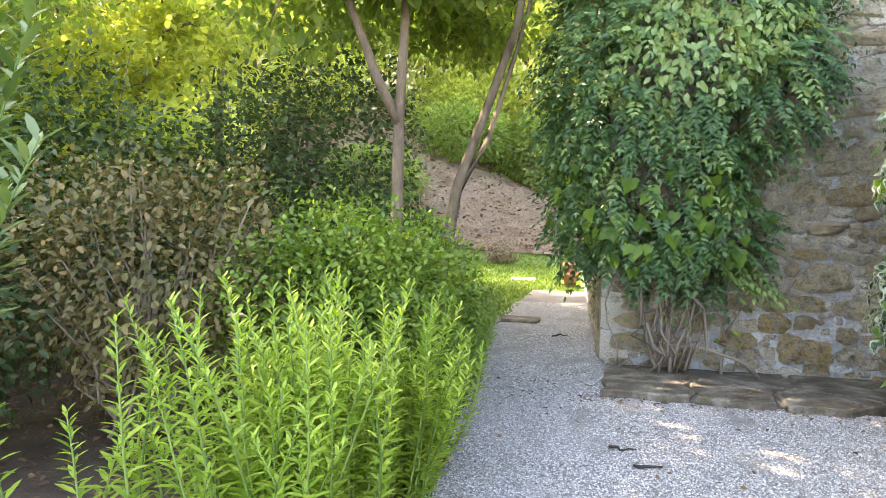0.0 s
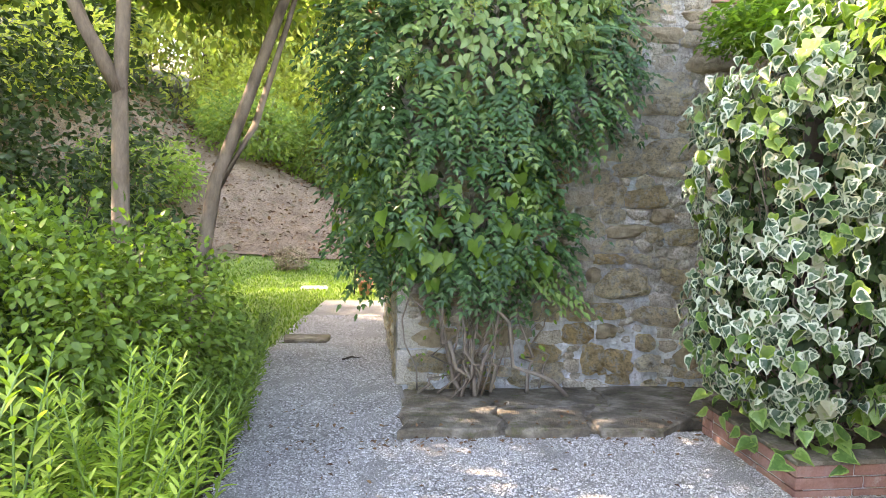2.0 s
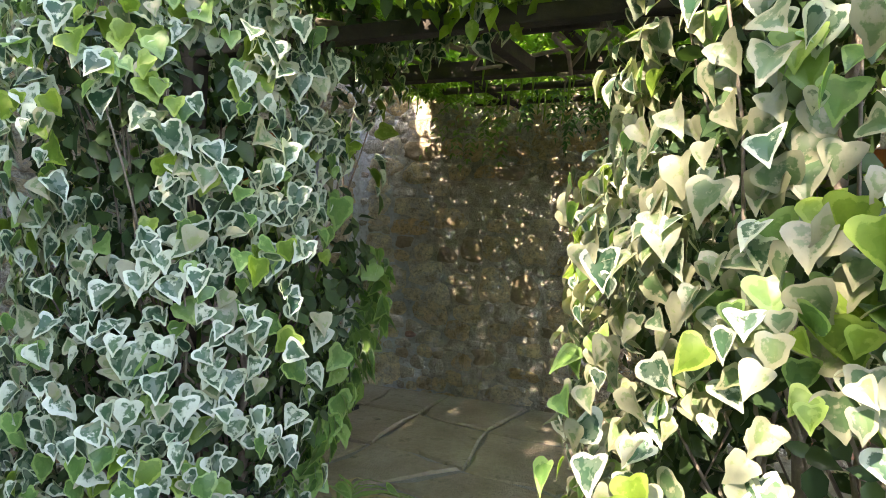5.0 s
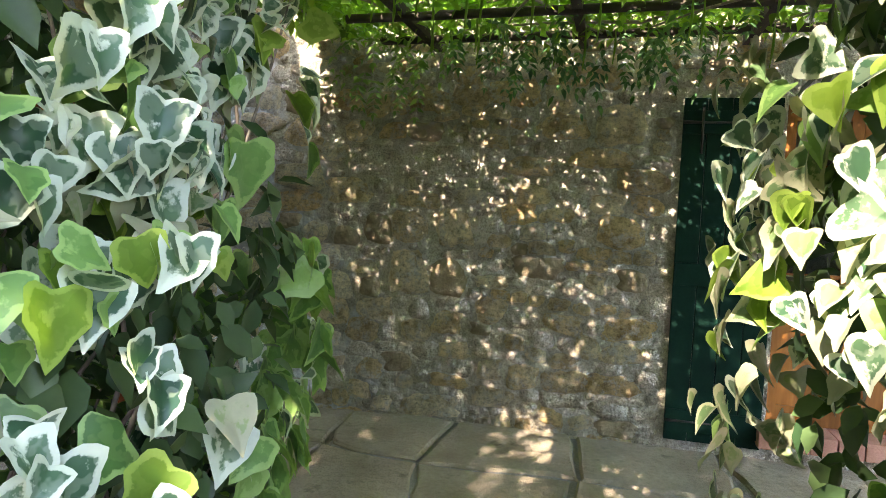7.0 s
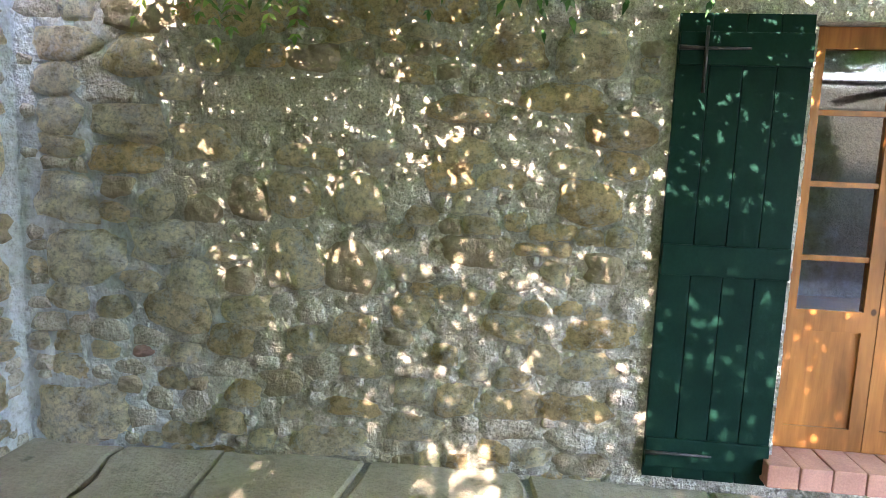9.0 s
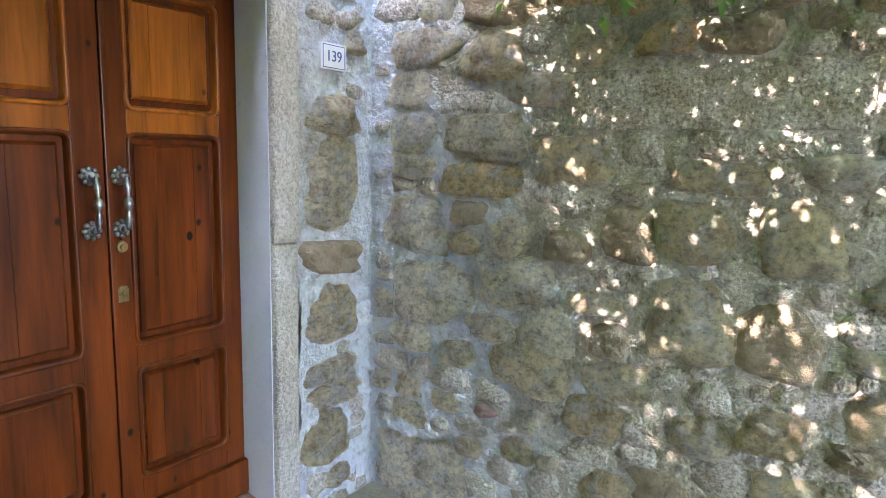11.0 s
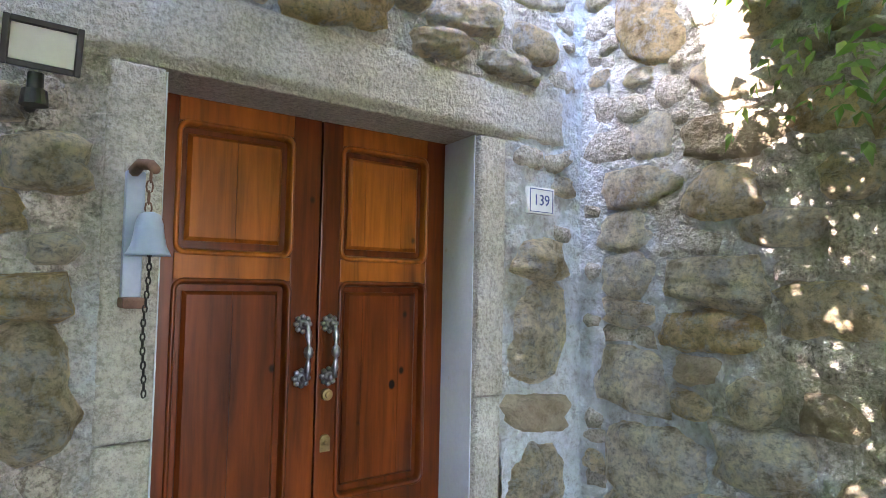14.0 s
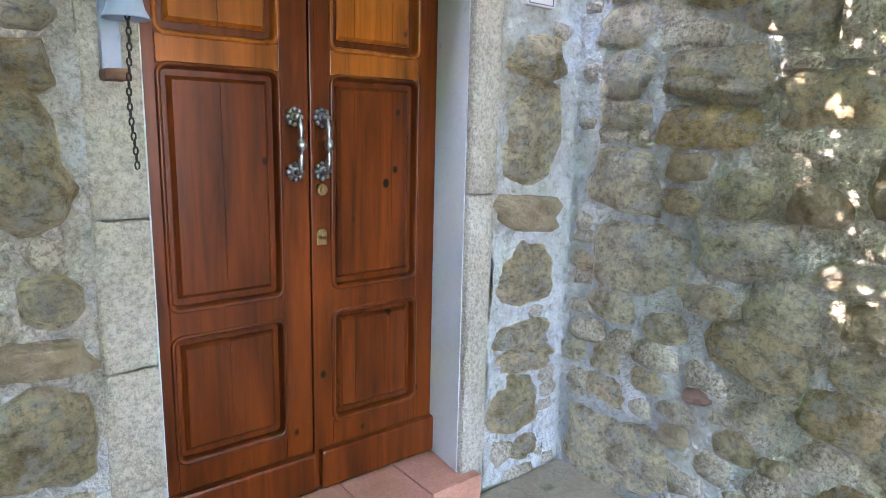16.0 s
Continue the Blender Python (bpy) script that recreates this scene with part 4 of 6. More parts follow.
box(bm, -0.093, 0.093, -0.014, -0.002, -0.058, 0.058, 0.0, tilt)
loc(flood, part("lens", bm, M_LAMP_FACE, flood, "frosted lamp face"))
loc(flood, tubes("bracket", [([(4.005, 5.93, 2.085), (4.005, 5.93, 2.05), (4.005, 5.94, 2.03), (4.005, FY - 0.02, 2.03)], [0.017, 0.017, 0.014, 0.014])], M_BLACK, flood, sides=10))
bm = bmesh.new()
bmesh.ops.create_cone(bm, cap_ends=True, segments=16, radius1=0.03, radius2=0.026, depth=0.035, matrix=pose(4.005, 5.935, 2.03))
loc(flood, part("sensor", bm, M_BLACK, flood))

# upstairs window with iron bars
win = thing("window_1", (3.33, FY, 3.14), "small upstairs window with iron bars and brick sill", "window", kind="structure")
for k in range(7):
    loc(win, boxes("sill_brick", [(2.84 + k * 0.142, 2.84 + k * 0.142 + 0.136, FY - 0.05, 6.3, 3.1, 3.138)], M_BRICK, win, bevel=0.004))
loc(win, boxes("window_frame", [(2.9, 2.95, 6.3, 6.35, 3.14, 3.86), (3.71, 3.76, 6.3, 6.35, 3.14, 3.86), (2.95, 3.71, 6.3, 6.35, 3.14, 3.2), (2.95, 3.71, 6.3, 6.35, 3.8, 3.86), (3.31, 3.35, 6.3, 6.35, 3.2, 3.8)], M_FRENCH, win))
loc(win, boxes("pane", [(2.95, 3.31, 6.32, 6.326, 3.2, 3.8), (3.35, 3.71, 6.32, 6.326, 3.2, 3.8)], M_GLASS, win))
for k in range(7):
    x = 2.96 + k * 0.123
    loc(win, tubes("bar", [([(x, FY + 0.06, 3.14), (x, FY + 0.06, 3.86)], [0.008, 0.008])], M_IRON, win))


def shutter(name, w, h, label, boards=4):
    """Plank shutter standing on its lower corner, hinge side at x 0, face to -y."""
    root = thing(name, (0, 0, 0), label, "shutter")
    for k in range(boards):
        boxes("board", [(k * w / boards + 0.002, (k + 1) * w / boards - 0.002, 0.0, 0.028, 0, h)], M_GREEN, root, bevel=0.003)
    for z in (0.06, h * 0.46, h - 0.22):
        boxes("rail", [(0.004, w - 0.004, -0.02, -0.001, z, z + 0.14)], M_GREEN, root, bevel=0.004)
    for z in (0.13, h - 0.15):
        tubes("strap_hinge", [([(0.0, -0.026, z), (0.05, -0.028, z), (0.09, -0.024, z), (0.3, -0.024, z)], [0.012, 0.01, 0.008, 0.005])], M_IRON, root)
    tubes("bolt", [([(w * 0.2, -0.032, h - 0.06), (w * 0.2, -0.032, h - 0.34)], [0.008, 0.008])], M_IRON, root)
    return root


sh = shutter("window_shutter", 0.56, 2.12, "open dark green plank shutter against the stone wall")
sh.matrix_world = pose(5.985, 2.86, 0.075, 0, 0, -90)
sh2 = shutter("window_shutter", 0.46, 1.3, "open dark green plank shutter beside side window")
sh2.matrix_world = pose(0.36, 8.2, 0.94, 0, 0, 176)
sh3 = shutter("window_shutter", 0.5, 0.72, "open dark green shutter beside upstairs window")
sh3.matrix_world = pose(2.36, 6.0, 3.14, 0, 0, 3)

# glazed garden door under the pergola
french = thing("door_2", (6.12, 1.83, 0.22), "glazed orange pine double door with lower panels", "door", kind="structure")
for y0, y1 in ((1.40, 1.828), (1.832, 2.26)):
    lf = loc(french, boxes("leaf", [(6.12, 6.165, y0, y0 + 0.065, 0.22, 2.175), (6.12, 6.165, y1 - 0.065, y1, 0.22, 2.175), (6.12, 6.165, y0 + 0.065, y1 - 0.065, 0.22, 0.33), (6.12, 6.165, y0 + 0.065, y1 - 0.065, 0.8, 0.9), (6.12, 6.165, y0 + 0.065, y1 - 0.065, 2.08, 2.175),
                               (6.13, 6.155, y0 + 0.065, y1 - 0.065, 1.13, 1.155), (6.13, 6.155, y0 + 0.065, y1 - 0.065, 1.47, 1.495), (6.13, 6.155, y0 + 0.065, y1 - 0.065, 1.79, 1.815)], M_FRENCH, french))
    loc(french, boxes("panel", [(6.135, 6.16, y0 + 0.06, y1 - 0.06, 0.325, 0.805)], M_FRENCH, french))
    for z0, z1 in ((0.9, 1.13), (1.155, 1.47), (1.495, 1.79), (1.815, 2.08)):
        loc(french, boxes("pane", [(6.139, 6.143, y0 + 0.066, y1 - 0.066, z0, z1)], M_GLASS, french))
boxes_sill = thing("threshold", (5.97, 1.83, 0.1), "terracotta brick threshold under the garden door", "threshold", kind="structure")
for k in range(7):
    loc(boxes_sill, boxes("brick", [(5.9, 6.16, 1.34 + k * 0.142, 1.34 + k * 0.142 + 0.136, 0.11, 0.218 - 0.002 * (k % 2))], M_TERRA, boxes_sill, bevel=0.006))


# ---- brick planters and variegated ivy of the arch ----
def planter(x0, x1, y0, y1, h, label):
    root = thing("brick_planter", ((x0 + x1) / 2, (y0 + y1) / 2, -0.02), label, "planter", "planters of the arch")
    i = 0
    for course in range(3):
        z = -0.03 + course * 0.068
        off = 0.06 * (course % 2)
        for (ax, ay, bx2, by2) in ((x0, y0, x1, y0), (x0, y1, x1, y1), (x0, y0, x0, y1), (x1, y0, x1, y1)):
            L = math.hypot(bx2 - ax, by2 - ay)
            n = int(L / 0.235)
            for k in range(n):
                a, b2 = k * L / n + (off if k else 0), (k + 1) * L / n + (off if k < n - 1 else 0) - 0.01
                if ay == by2:
                    r = (ax + a - (0.055 if k == 0 else 0), ax + b2 + (0.062 if k == n - 1 else 0), ay - 0.055, ay + 0.055, z, z + 0.06)
                else:
                    r = (ax - 0.052, ax + 0.052, ay + 0.06 + a * (L - 0.12) / L, ay + 0.06 + b2 * (L - 0.12) / L, z, z + 0.06)
                loc(root, boxes("brick", [r], M_BRICK, root, bevel=0.005))
    loc(root, boxes("mortar", [(x0, x1, y0 - 0.046, y0 + 0.046, -0.05, h - 0.03), (x0, x1, y1 - 0.046, y1 + 0.046, -0.05, h - 0.03), (x0 - 0.043, x0 + 0.043, y0 + 0.047, y1 - 0.047, -0.05, h - 0.03), (x1 - 0.043, x1 + 0.043, y0 + 0.047, y1 - 0.047, -0.05, h - 0.03)], M_MORTAR, root))
    for (ax, ay, bx2, by2) in ((x0, y0, x1, y0), (x0, y1, x1, y1), (x0, y0, x0, y1), (x1, y0, x1, y1)):
        if ay == by2:
            r = (ax - 0.065, bx2 + 0.065, ay - 0.07, ay + 0.065, h - 0.028, h)
        else:
            r = (ax - 0.065, ax + 0.065, ay + 0.066, by2 - 0.066, h - 0.028, h)
        loc(root, boxes("coping", [r], M_SLAB, root, bevel=0.008))
    loc(root, boxes("soil", [(x0 + 0.05, x1 - 0.05, y0 + 0.05, y1 - 0.05, -0.05, h - 0.05)], M_SOIL, root))
    return root


planter(2.36, 3.2, 3.97, 4.78, 0.2, "low brick planter with stone coping, ivy filled")
planter(2.36, 3.2, 1.75, 2.62, 0.2, "low brick planter under pale sunlit ivy")


def sun_gap(p):
    """Points on the sun's way to the bright patch on the flagstones and the foot of the east wall."""
    way = np.array(sun_way)
    q = p - way * (p[:, 2:3] / way[2])
    return (q[:, 0] > 4.9) & (q[:, 0] < 6.25) & (np.abs(q[:, 1] - 3.71) < 0.24 - 0.1 * np.clip(q[:, 0] - 5.5, 0, 1))


def column_points(rng, n, lobes, seed):
    """Points on the skin of a body made of several lumps; those inside another lump are dropped."""
    P, D = [], []
    area = [r[0] * r[1] + r[1] * r[2] + r[0] * r[2] for c, r in lobes]
    for i, (c, r) in enumerate(lobes):
        p, d = shell_points(rng, int(n * area[i] / sum(area)), c, r, 0.7, 0.2, seed + i)
        keep = np.ones(len(p), bool)
        for j, (c2, r2) in enumerate(lobes):
            if j != i:
                keep &= (((p - np.array(c2)) / np.array(r2)) ** 2).sum(1) > 0.62
        P.append(p[keep])
        D.append(d[keep])
    return np.concatenate(P), np.concatenate(D)


def leaf_frames(rng, d, droop=0.9, spread_=0.45, lift_=0.35):
    """Ivy leaves hang with tips down and out, faces turned outward and up."""
    way = unit(np.array([0, 0, -droop]) + d * 0.35 + rng.normal(0, spread_, d.shape))
    up = unit(d + np.array([0, 0, lift_]) + rng.normal(0, 0.3, d.shape))
    return way, up


def ivy(name, base, lobes, count, size, mats, label, seed, clear, extra=()):
    rng = np.random.default_rng(seed)
    root = thing(name, base, label, "ivy", "ivies of the arch")
    inv = np.array(base)
    p, d = column_points(rng, count, lobes, seed)
    ok = clear(p) & ~sun_gap(p)
    p, d = p[ok], d[ok]
    dens = np.array([noise.noise(Vector(q) * 4.2) for q in p])
    keep = (dens > -0.17) | ((p[:, 0] > 2.78) & (p[:, 1] > 3.5) & (p[:, 2] < 1.6))
    p, d, dens = p[keep], d[keep], dens[keep]
    way, up = leaf_frames(rng, d, 0.9, 0.42, 0.55)
    kind_ = rng.random(len(p)) + 0.3 * np.array([noise.noise(Vector(q) * 1.7 + Vector((9, 2, 4))) for q in p])
    shade_side = (p[:, 0] > 2.78) & (p[:, 1] > 3.5) & (p[:, 2] < 1.6) & (rng.random(len(p)) < 0.75)
    kind_[shade_side] = 0.85
    size_ = size * rng.uniform(0.6, 1.25, len(p)) * np.where(shade_side, 1.35, 1.0)
    cut = 0.0
    order = rng.permutation(len(p))
    singles = set(order[:280].tolist())
    is_single = np.array([i in singles for i in range(len(p))])
    for (mat, share, shape) in mats:
        sel = (kind_ >= cut) & (kind_ < cut + share) if cut > 0 else (kind_ < share)
        if mat is mats[-1][0]:
            sel = kind_ >= cut
        cut += share
        bulk = sel & ~is_single
        leaves("leaves", shape, p[bulk] - inv, way[bulk], up[bulk], size_[bulk], mat, root)
        one = np.nonzero(sel & is_single)[0]
        if len(one):
            proto = leaves("leaf", shape, [(0, 0, 0)], [(0, 1, 0)], [(0, 0, 1)], [1.0], mat, root, "", "")
            for k, i in enumerate(one):
                ob = proto if k == 0 else new("leaf", proto.data)
                ob.parent = root
                y = Vector(way[i])
                x = y.cross(Vector(up[i])).normalized()
                ob.matrix_local = Matrix.Translation(p[i] + d[i] * 0.02 - inv) @ Matrix((x, y, x.cross(y))).transposed().to_4x4() @ Matrix.Scale(float(size_[i]), 4)
    paths = []
    for c, r in lobes:
        for k in range(12):
            q = p[rng.integers(len(p))] - inv
            if (inv[1] > 3 and q[1] + inv[1] < 3.95) or (inv[1] < 3 and q[1] + inv[1] > 2.85):
                continue
            a = (rng.normal(0, 0.07), rng.normal(0, 0.07), 0)
            w = wander(rng, a, q, 8, 0.06)
            paths.append((w, [0.009 - 0.0008 * j for j in range(9)]))
    for a, b2 in extra:
        paths.append((wander(rng, np.array(a) - inv, np.array(b2) - inv, 8, 0.03), [0.02, 0.02, 0.019, 0.018, 0.017, 0.016, 0.015, 0.014, 0.012]))
    for one in paths:
        tubes("stem", [one], M_VINEWOOD, root, "", 5)
    # leaves in the dark hedge colour fill the middle, painting the shade between the outer ones
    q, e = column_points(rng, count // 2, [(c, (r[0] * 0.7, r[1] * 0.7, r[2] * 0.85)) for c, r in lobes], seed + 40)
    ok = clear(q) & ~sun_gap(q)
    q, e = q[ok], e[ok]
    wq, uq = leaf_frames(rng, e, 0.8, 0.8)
    leaves("inner_shade_leaves", OVAL_LEAF, q - inv, wq, uq, size * 1.1 * rng.uniform(0.6, 1.2, len(q)), M_HEDGE, root)
    return root


LEFT_LOBES = [((2.62, 4.3, 1.05), (0.62, 0.6, 0.8)), ((2.55, 4.4, 1.75), (0.62, 0.62, 0.72)), ((2.75, 4.25, 2.2), (0.72, 0.6, 0.5)), ((2.45, 4.35, 0.85), (0.5, 0.5, 0.55)), ((2.75, 3.75, 2.28), (0.42, 0.55, 0.3)), ((2.72, 3.2, 2.42), (0.36, 0.5, 0.2)), ((2.95, 4.15, 1.3), (0.36, 0.36, 0.7))]
RIGHT_LOBES = [((3.0, 2.68, 1.45), (0.4, 0.38, 0.95)), ((2.6, 2.25, 1.0), (0.6, 0.68, 0.9)), ((2.62, 2.15, 1.75), (0.62, 0.78, 0.75)), ((2.7, 2.2, 2.45), (0.65, 0.8, 0.55)), ((2.72, 1.3, 1.4), (0.6, 0.8, 1.2)), ((2.95, 2.55, 1.5), (0.35, 0.42, 0.6)), ((2.6, 2.3, 0.5), (0.55, 0.55, 0.45))]
ivy("variegated_ivy", (2.75, 4.3, 0.15), LEFT_LOBES, 11500, 0.074, [(M_IVY, 0.34, IVY_LEAF), (M_IVY, 0.32, CURLED_LEAF), (M_IVY_CREAM, 0.12, IVY_LEAF), (M_IVY_GREEN, 0.16, LOBED_LEAF), (M_LIME, 0.07, LOBED_LEAF)],
    "dense variegated ivy column, green leaves with cream margins", 11, lambda p: ((p[:, 1] > 3.74) & ((p[:, 0] < 2.62) | (p[:, 1] > 3.9))) | (p[:, 2] > 2.15), [((2.55, 4.2, 0.15), (2.6, 4.3, 1.3)), ((2.65, 4.15, 0.15), (2.7, 4.2, 1.3))])
ivy("variegated_ivy", (2.75, 2.2, 0.15), RIGHT_LOBES, 12500, 0.075, [(M_IVY_CREAM, 0.34, IVY_LEAF), (M_IVY_CREAM, 0.26, CURLED_LEAF), (M_IVY, 0.24, IVY_LEAF), (M_IVY_GREEN, 0.11, IVY_LEAF), (M_LIME, 0.05, IVY_LEAF)],
    "sunlit variegated ivy column with broad cream leaves", 23, lambda p: (p[:, 1] < 3.06) | (p[:, 2] > 2.15), [((2.6, 2.3, 0.15), (2.7, 2.2, 2.4)), ((2.8, 2.4, 0.15), (2.75, 2.3, 2.4)), ((2.4, 2.1, 0.3), (2.5, 1.9, 2.2))])
# ground ivy and strap leaves round the planter
rng = np.random.default_rng(31)
low = thing("ground_ivy", (2.6, 4.2, 0.2), "broad green ivy leaves spilling over planter rim", "ivy")
p = np.column_stack([rng.uniform(2.22, 3.3, 150), rng.uniform(3.84, 4.75, 150), rng.uniform(0.16, 0.4, 150)])
p = p[(p[:, 1] < 4.1) | (p[:, 0] < 2.5)]
d = unit(p - np.array([2.8, 4.45, 0.0]))
way, up = leaf_frames(rng, d, 0.6, 0.4, 0.8)
leaves("leaves", IVY_LEAF, p - np.array([2.6, 4.2, 0.2]), way, up, rng.uniform(0.07, 0.125, len(p)), M_IVY_GREEN, low)
strap = thing("strap_leaf_plant", (3.15, 4.05, 0.18), "clump of arching strap leaves with dry straw ones", "plant")


def blades(name, n, mat, seed, length, width, parent):
    r = np.random.default_rng(seed)
    V, F = [], []
    for i in range(n):
        a, L = r.uniform(-2.6, 0.9), length * r.uniform(0.6, 1.2)
        base = len(V)
        for k in range(6):
            t = k / 5
            rad, z = L * (0.15 * t + 0.75 * t * t), L * (1.0 * t - 0.95 * t * t)
            w = width * (1 - 0.8 * t * t) / 2
            c, s2 = math.cos(a), math.sin(a)
            V += [(c * rad - s2 * w, s2 * rad + c * w, z), (c * rad, s2 * rad, z - 0.004), (c * rad + s2 * w, s2 * rad - c * w, z)]
        for k in range(5):
            q = base + 3 * k
            F += [(q, q + 1, q + 4, q + 3), (q + 1, q + 2, q + 5, q + 4)]
    return mesh_ob(name, V, F, mat, parent, "", True)


for k in range(16):
    blades("green_blade", 1, M_WIST_MID, 300 + k, 0.45, 0.022, strap)
for k in range(6):
    blades("dry_blade", 1, M_STRAW, 800 + k, 0.5, 0.028, strap)

# ---- pergola ----
pergola = thing("pergola", (4.3, 3.5, 0.0), "dark weathered wooden pergola leaning on the house", "pergola")
loc(pergola, boxes("front_beam", [(2.73, 2.79, -0.5, 4.8, 2.1, 2.155)], M_BEAM, pergola, bevel=0.006))
loc(pergola, boxes("main_beam", [(4.45, 4.55, -0.5, 4.9, 2.4, 2.5)], M_BEAM, pergola, bevel=0.006))
for x, z in ((3.4, 2.3), (5.2, 2.5), (5.75, 2.52)):
    loc(pergola, tubes("batten", [([(x, -0.5, z), (x + 0.02, 2.5, z + 0.02), (x, 4.75, z)], [0.025, 0.025, 0.025])], M_BEAM, pergola))
for k in range(6):
    y = -0.35 + k * 0.95
    loc(pergola, boxes("rafter", [(2.8, 3.6, y, y + 0.055, 2.18, 2.24), (3.6, 6.0, y, y + 0.055, 2.505, 2.565)], M_BEAM, pergola, bevel=0.004))
for y in (4.55, 2.0, -0.3):
    loc(pergola, boxes("post", [(2.72, 2.8, y, y + 0.08, -0.05, 2.1)], M_BEAM, pergola, bevel=0.006))
vine = thing("pergola_vine", (4.4, 3.0, 2.6), "leafy wisteria roof over pergola with hanging pods", "climber")
rng = np.random.default_rng(77)
inv = np.array([4.4, 3.0, 2.6])


def roof_leaves(n, z0, z1, x0, x1, y0, y1, size, mat, thresh):
    p = np.column_stack([rng.uniform(x0, x1, n), rng.uniform(y0, y1, n), rng.uniform(z0, z1, n)])
    k = np.array([noise.noise(Vector((q[0] * 2.2, q[1] * 2.2, 4))) for q in p]) > thresh
    p = p[k & ~sun_gap(p)]
    way = unit(rng.normal(0, 1, p.shape) * np.array([1, 1, 0.4]) + np.array([0, 0, -0.25]))
    up = unit(rng.normal(0, 0.45, p.shape) + np.array([0, 0, 1]))
    leaves("foliage", SPRAY_LEAF, p - inv, way, up, size * rng.uniform(0.7, 1.3, len(p)), mat, vine)


roof_leaves(52000, 2.52, 2.95, 2.5, 5.88, -0.8, 5.1, 0.077, M_PERGOLA, -0.8)
# two added patches, mostly out of view, past the pergola to shade the east wall
roof_leaves(1100, 2.6, 3.1, 5.2, 5.95, 5.0, 5.32, 0.09, M_PERGOLA, -0.9)
roof_leaves(9500, 2.6, 2.95, 2.6, 5.2, 5.0, 5.8, 0.065, M_PERGOLA, -0.9)
roof_leaves(1500, 2.6, 3.15, 2.4, 4.2, -0.4, 4.7, 0.09, M_LIME, -0.2)
# leaves over the arch, in the lime colour with sunlight painted in
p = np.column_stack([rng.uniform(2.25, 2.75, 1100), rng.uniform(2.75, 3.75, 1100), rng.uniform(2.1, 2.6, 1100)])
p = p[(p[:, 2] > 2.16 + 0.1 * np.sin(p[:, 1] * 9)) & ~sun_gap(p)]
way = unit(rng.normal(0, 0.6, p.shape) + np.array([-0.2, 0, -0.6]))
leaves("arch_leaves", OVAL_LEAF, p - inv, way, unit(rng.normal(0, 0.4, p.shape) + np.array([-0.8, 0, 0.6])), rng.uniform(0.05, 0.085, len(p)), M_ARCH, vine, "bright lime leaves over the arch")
paths = []
for k in range(22):
    a = (rng.uniform(2.7, 3.3), rng.uniform(0.5, 4.8), rng.uniform(2.2, 2.5))
    b2 = (rng.uniform(4.8, 5.95), rng.uniform(0.5, 5.3), rng.uniform(2.45, 2.7))
    paths.append((wander(rng, np.array(a) - inv, np.array(b2) - inv, 9, 0.07), [0.016, 0.015, 0.014, 0.012, 0.012, 0.011, 0.01, 0.008, 0.007, 0.005]))
for one in paths:
    tubes("vine_stem", [one], M_VINEWOOD, vine, sides=5)
pods = []
for k in range(46):
    x, y = rng.uniform(4.0, 5.7), rng.uniform(2.4, 4.9)
    L = rng.uniform(0.1, 0.26)
    pods.append(([tuple(np.array((x, y, 2.52)) - inv), tuple(np.array((x + 0.01, y, 2.52 - L * 0.5)) - inv), tuple(np.array((x + 0.015, y + 0.01, 2.52 - L)) - inv)], [0.003, 0.008, 0.003]))
for one in pods:
    tubes("pod", [one], M_PERGOLA, vine, sides=5)


def spray(rng, at, way, n, length, size, face=(0, -0.9, 0.6)):
    """A pinnate leaf: leaflets in pairs along a drooping stalk."""
    P, W, U, S = [], [], [], []
    way = np.array(way, float)
    way /= np.linalg.norm(way)
    side = np.cross(way, (0, 0, 1.0))
    side /= np.linalg.norm(side) + 1e-9
    for k in range(n):
        t = (k + 1) / n
        c = np.array(at) + way * length * t + np.array((0, 0, -0.35 * length * t * t))
        for s2 in (-1, 1):
            P.append(c)
            W.append(side * s2 + way * 0.45 + np.array((0, 0, -0.35)) + rng.normal(0, 0.12, 3))
            U.append(np.array(face) + rng.normal(0, 0.3, 3))
            S.append(size * (0.7 + 0.5 * math.sin(math.pi * t)))
    P.append(c)
    W.append(way + np.array((0, 0, -0.6)))
    U.append(face)
    S.append(size)
    return P, W, U, S


def sprays(name, points, ways, n, length, size, mat, parent, inv, seed, face=(0, -0.9, 0.6)):
    rng2 = np.random.default_rng(seed)
    A = [[], [], [], []]
    for q, w in zip(points, ways):
        for acc, got in zip(A, spray(rng2, q, w, n, length * rng2.uniform(0.7, 1.25), size * rng2.uniform(0.8, 1.2), face)):
            acc += list(got)
    return leaves(name, NARROW_LEAF, np.array(A[0]) - inv, A[1], A[2], A[3], mat, parent)


# hanging wisteria under the pergola, beside the sunlit corner of the wall
hang = thing("wisteria_tuft", (5.75, 4.55, 2.45), "hanging wisteria leaves against the sunlit wall", "climber")
q = np.column_stack([rng.uniform(5.55, 5.95, 46), rng.uniform(3.9, 5.05, 46), rng.uniform(2.25, 2.75, 46)])
q = q[(q[:, 2] > 2.42) | (q[:, 1] > 4.3)]
sprays("foliage", q, unit(rng.normal(0, 0.6, q.shape) + np.array([-0.5, 0.25, -0.4])), 5, 0.22, 0.062, M_WIST_MID, hang, np.array([5.75, 4.55, 2.45]), 3, (-0.9, 0, 0.6))
tubes("stems", [(wander(rng, (0.25, -0.1, 0.3), (-0.1, 0.1, -0.15), 4, 0.03), [0.012, 0.01, 0.008, 0.006, 0.004])], M_VINEWOOD, hang)

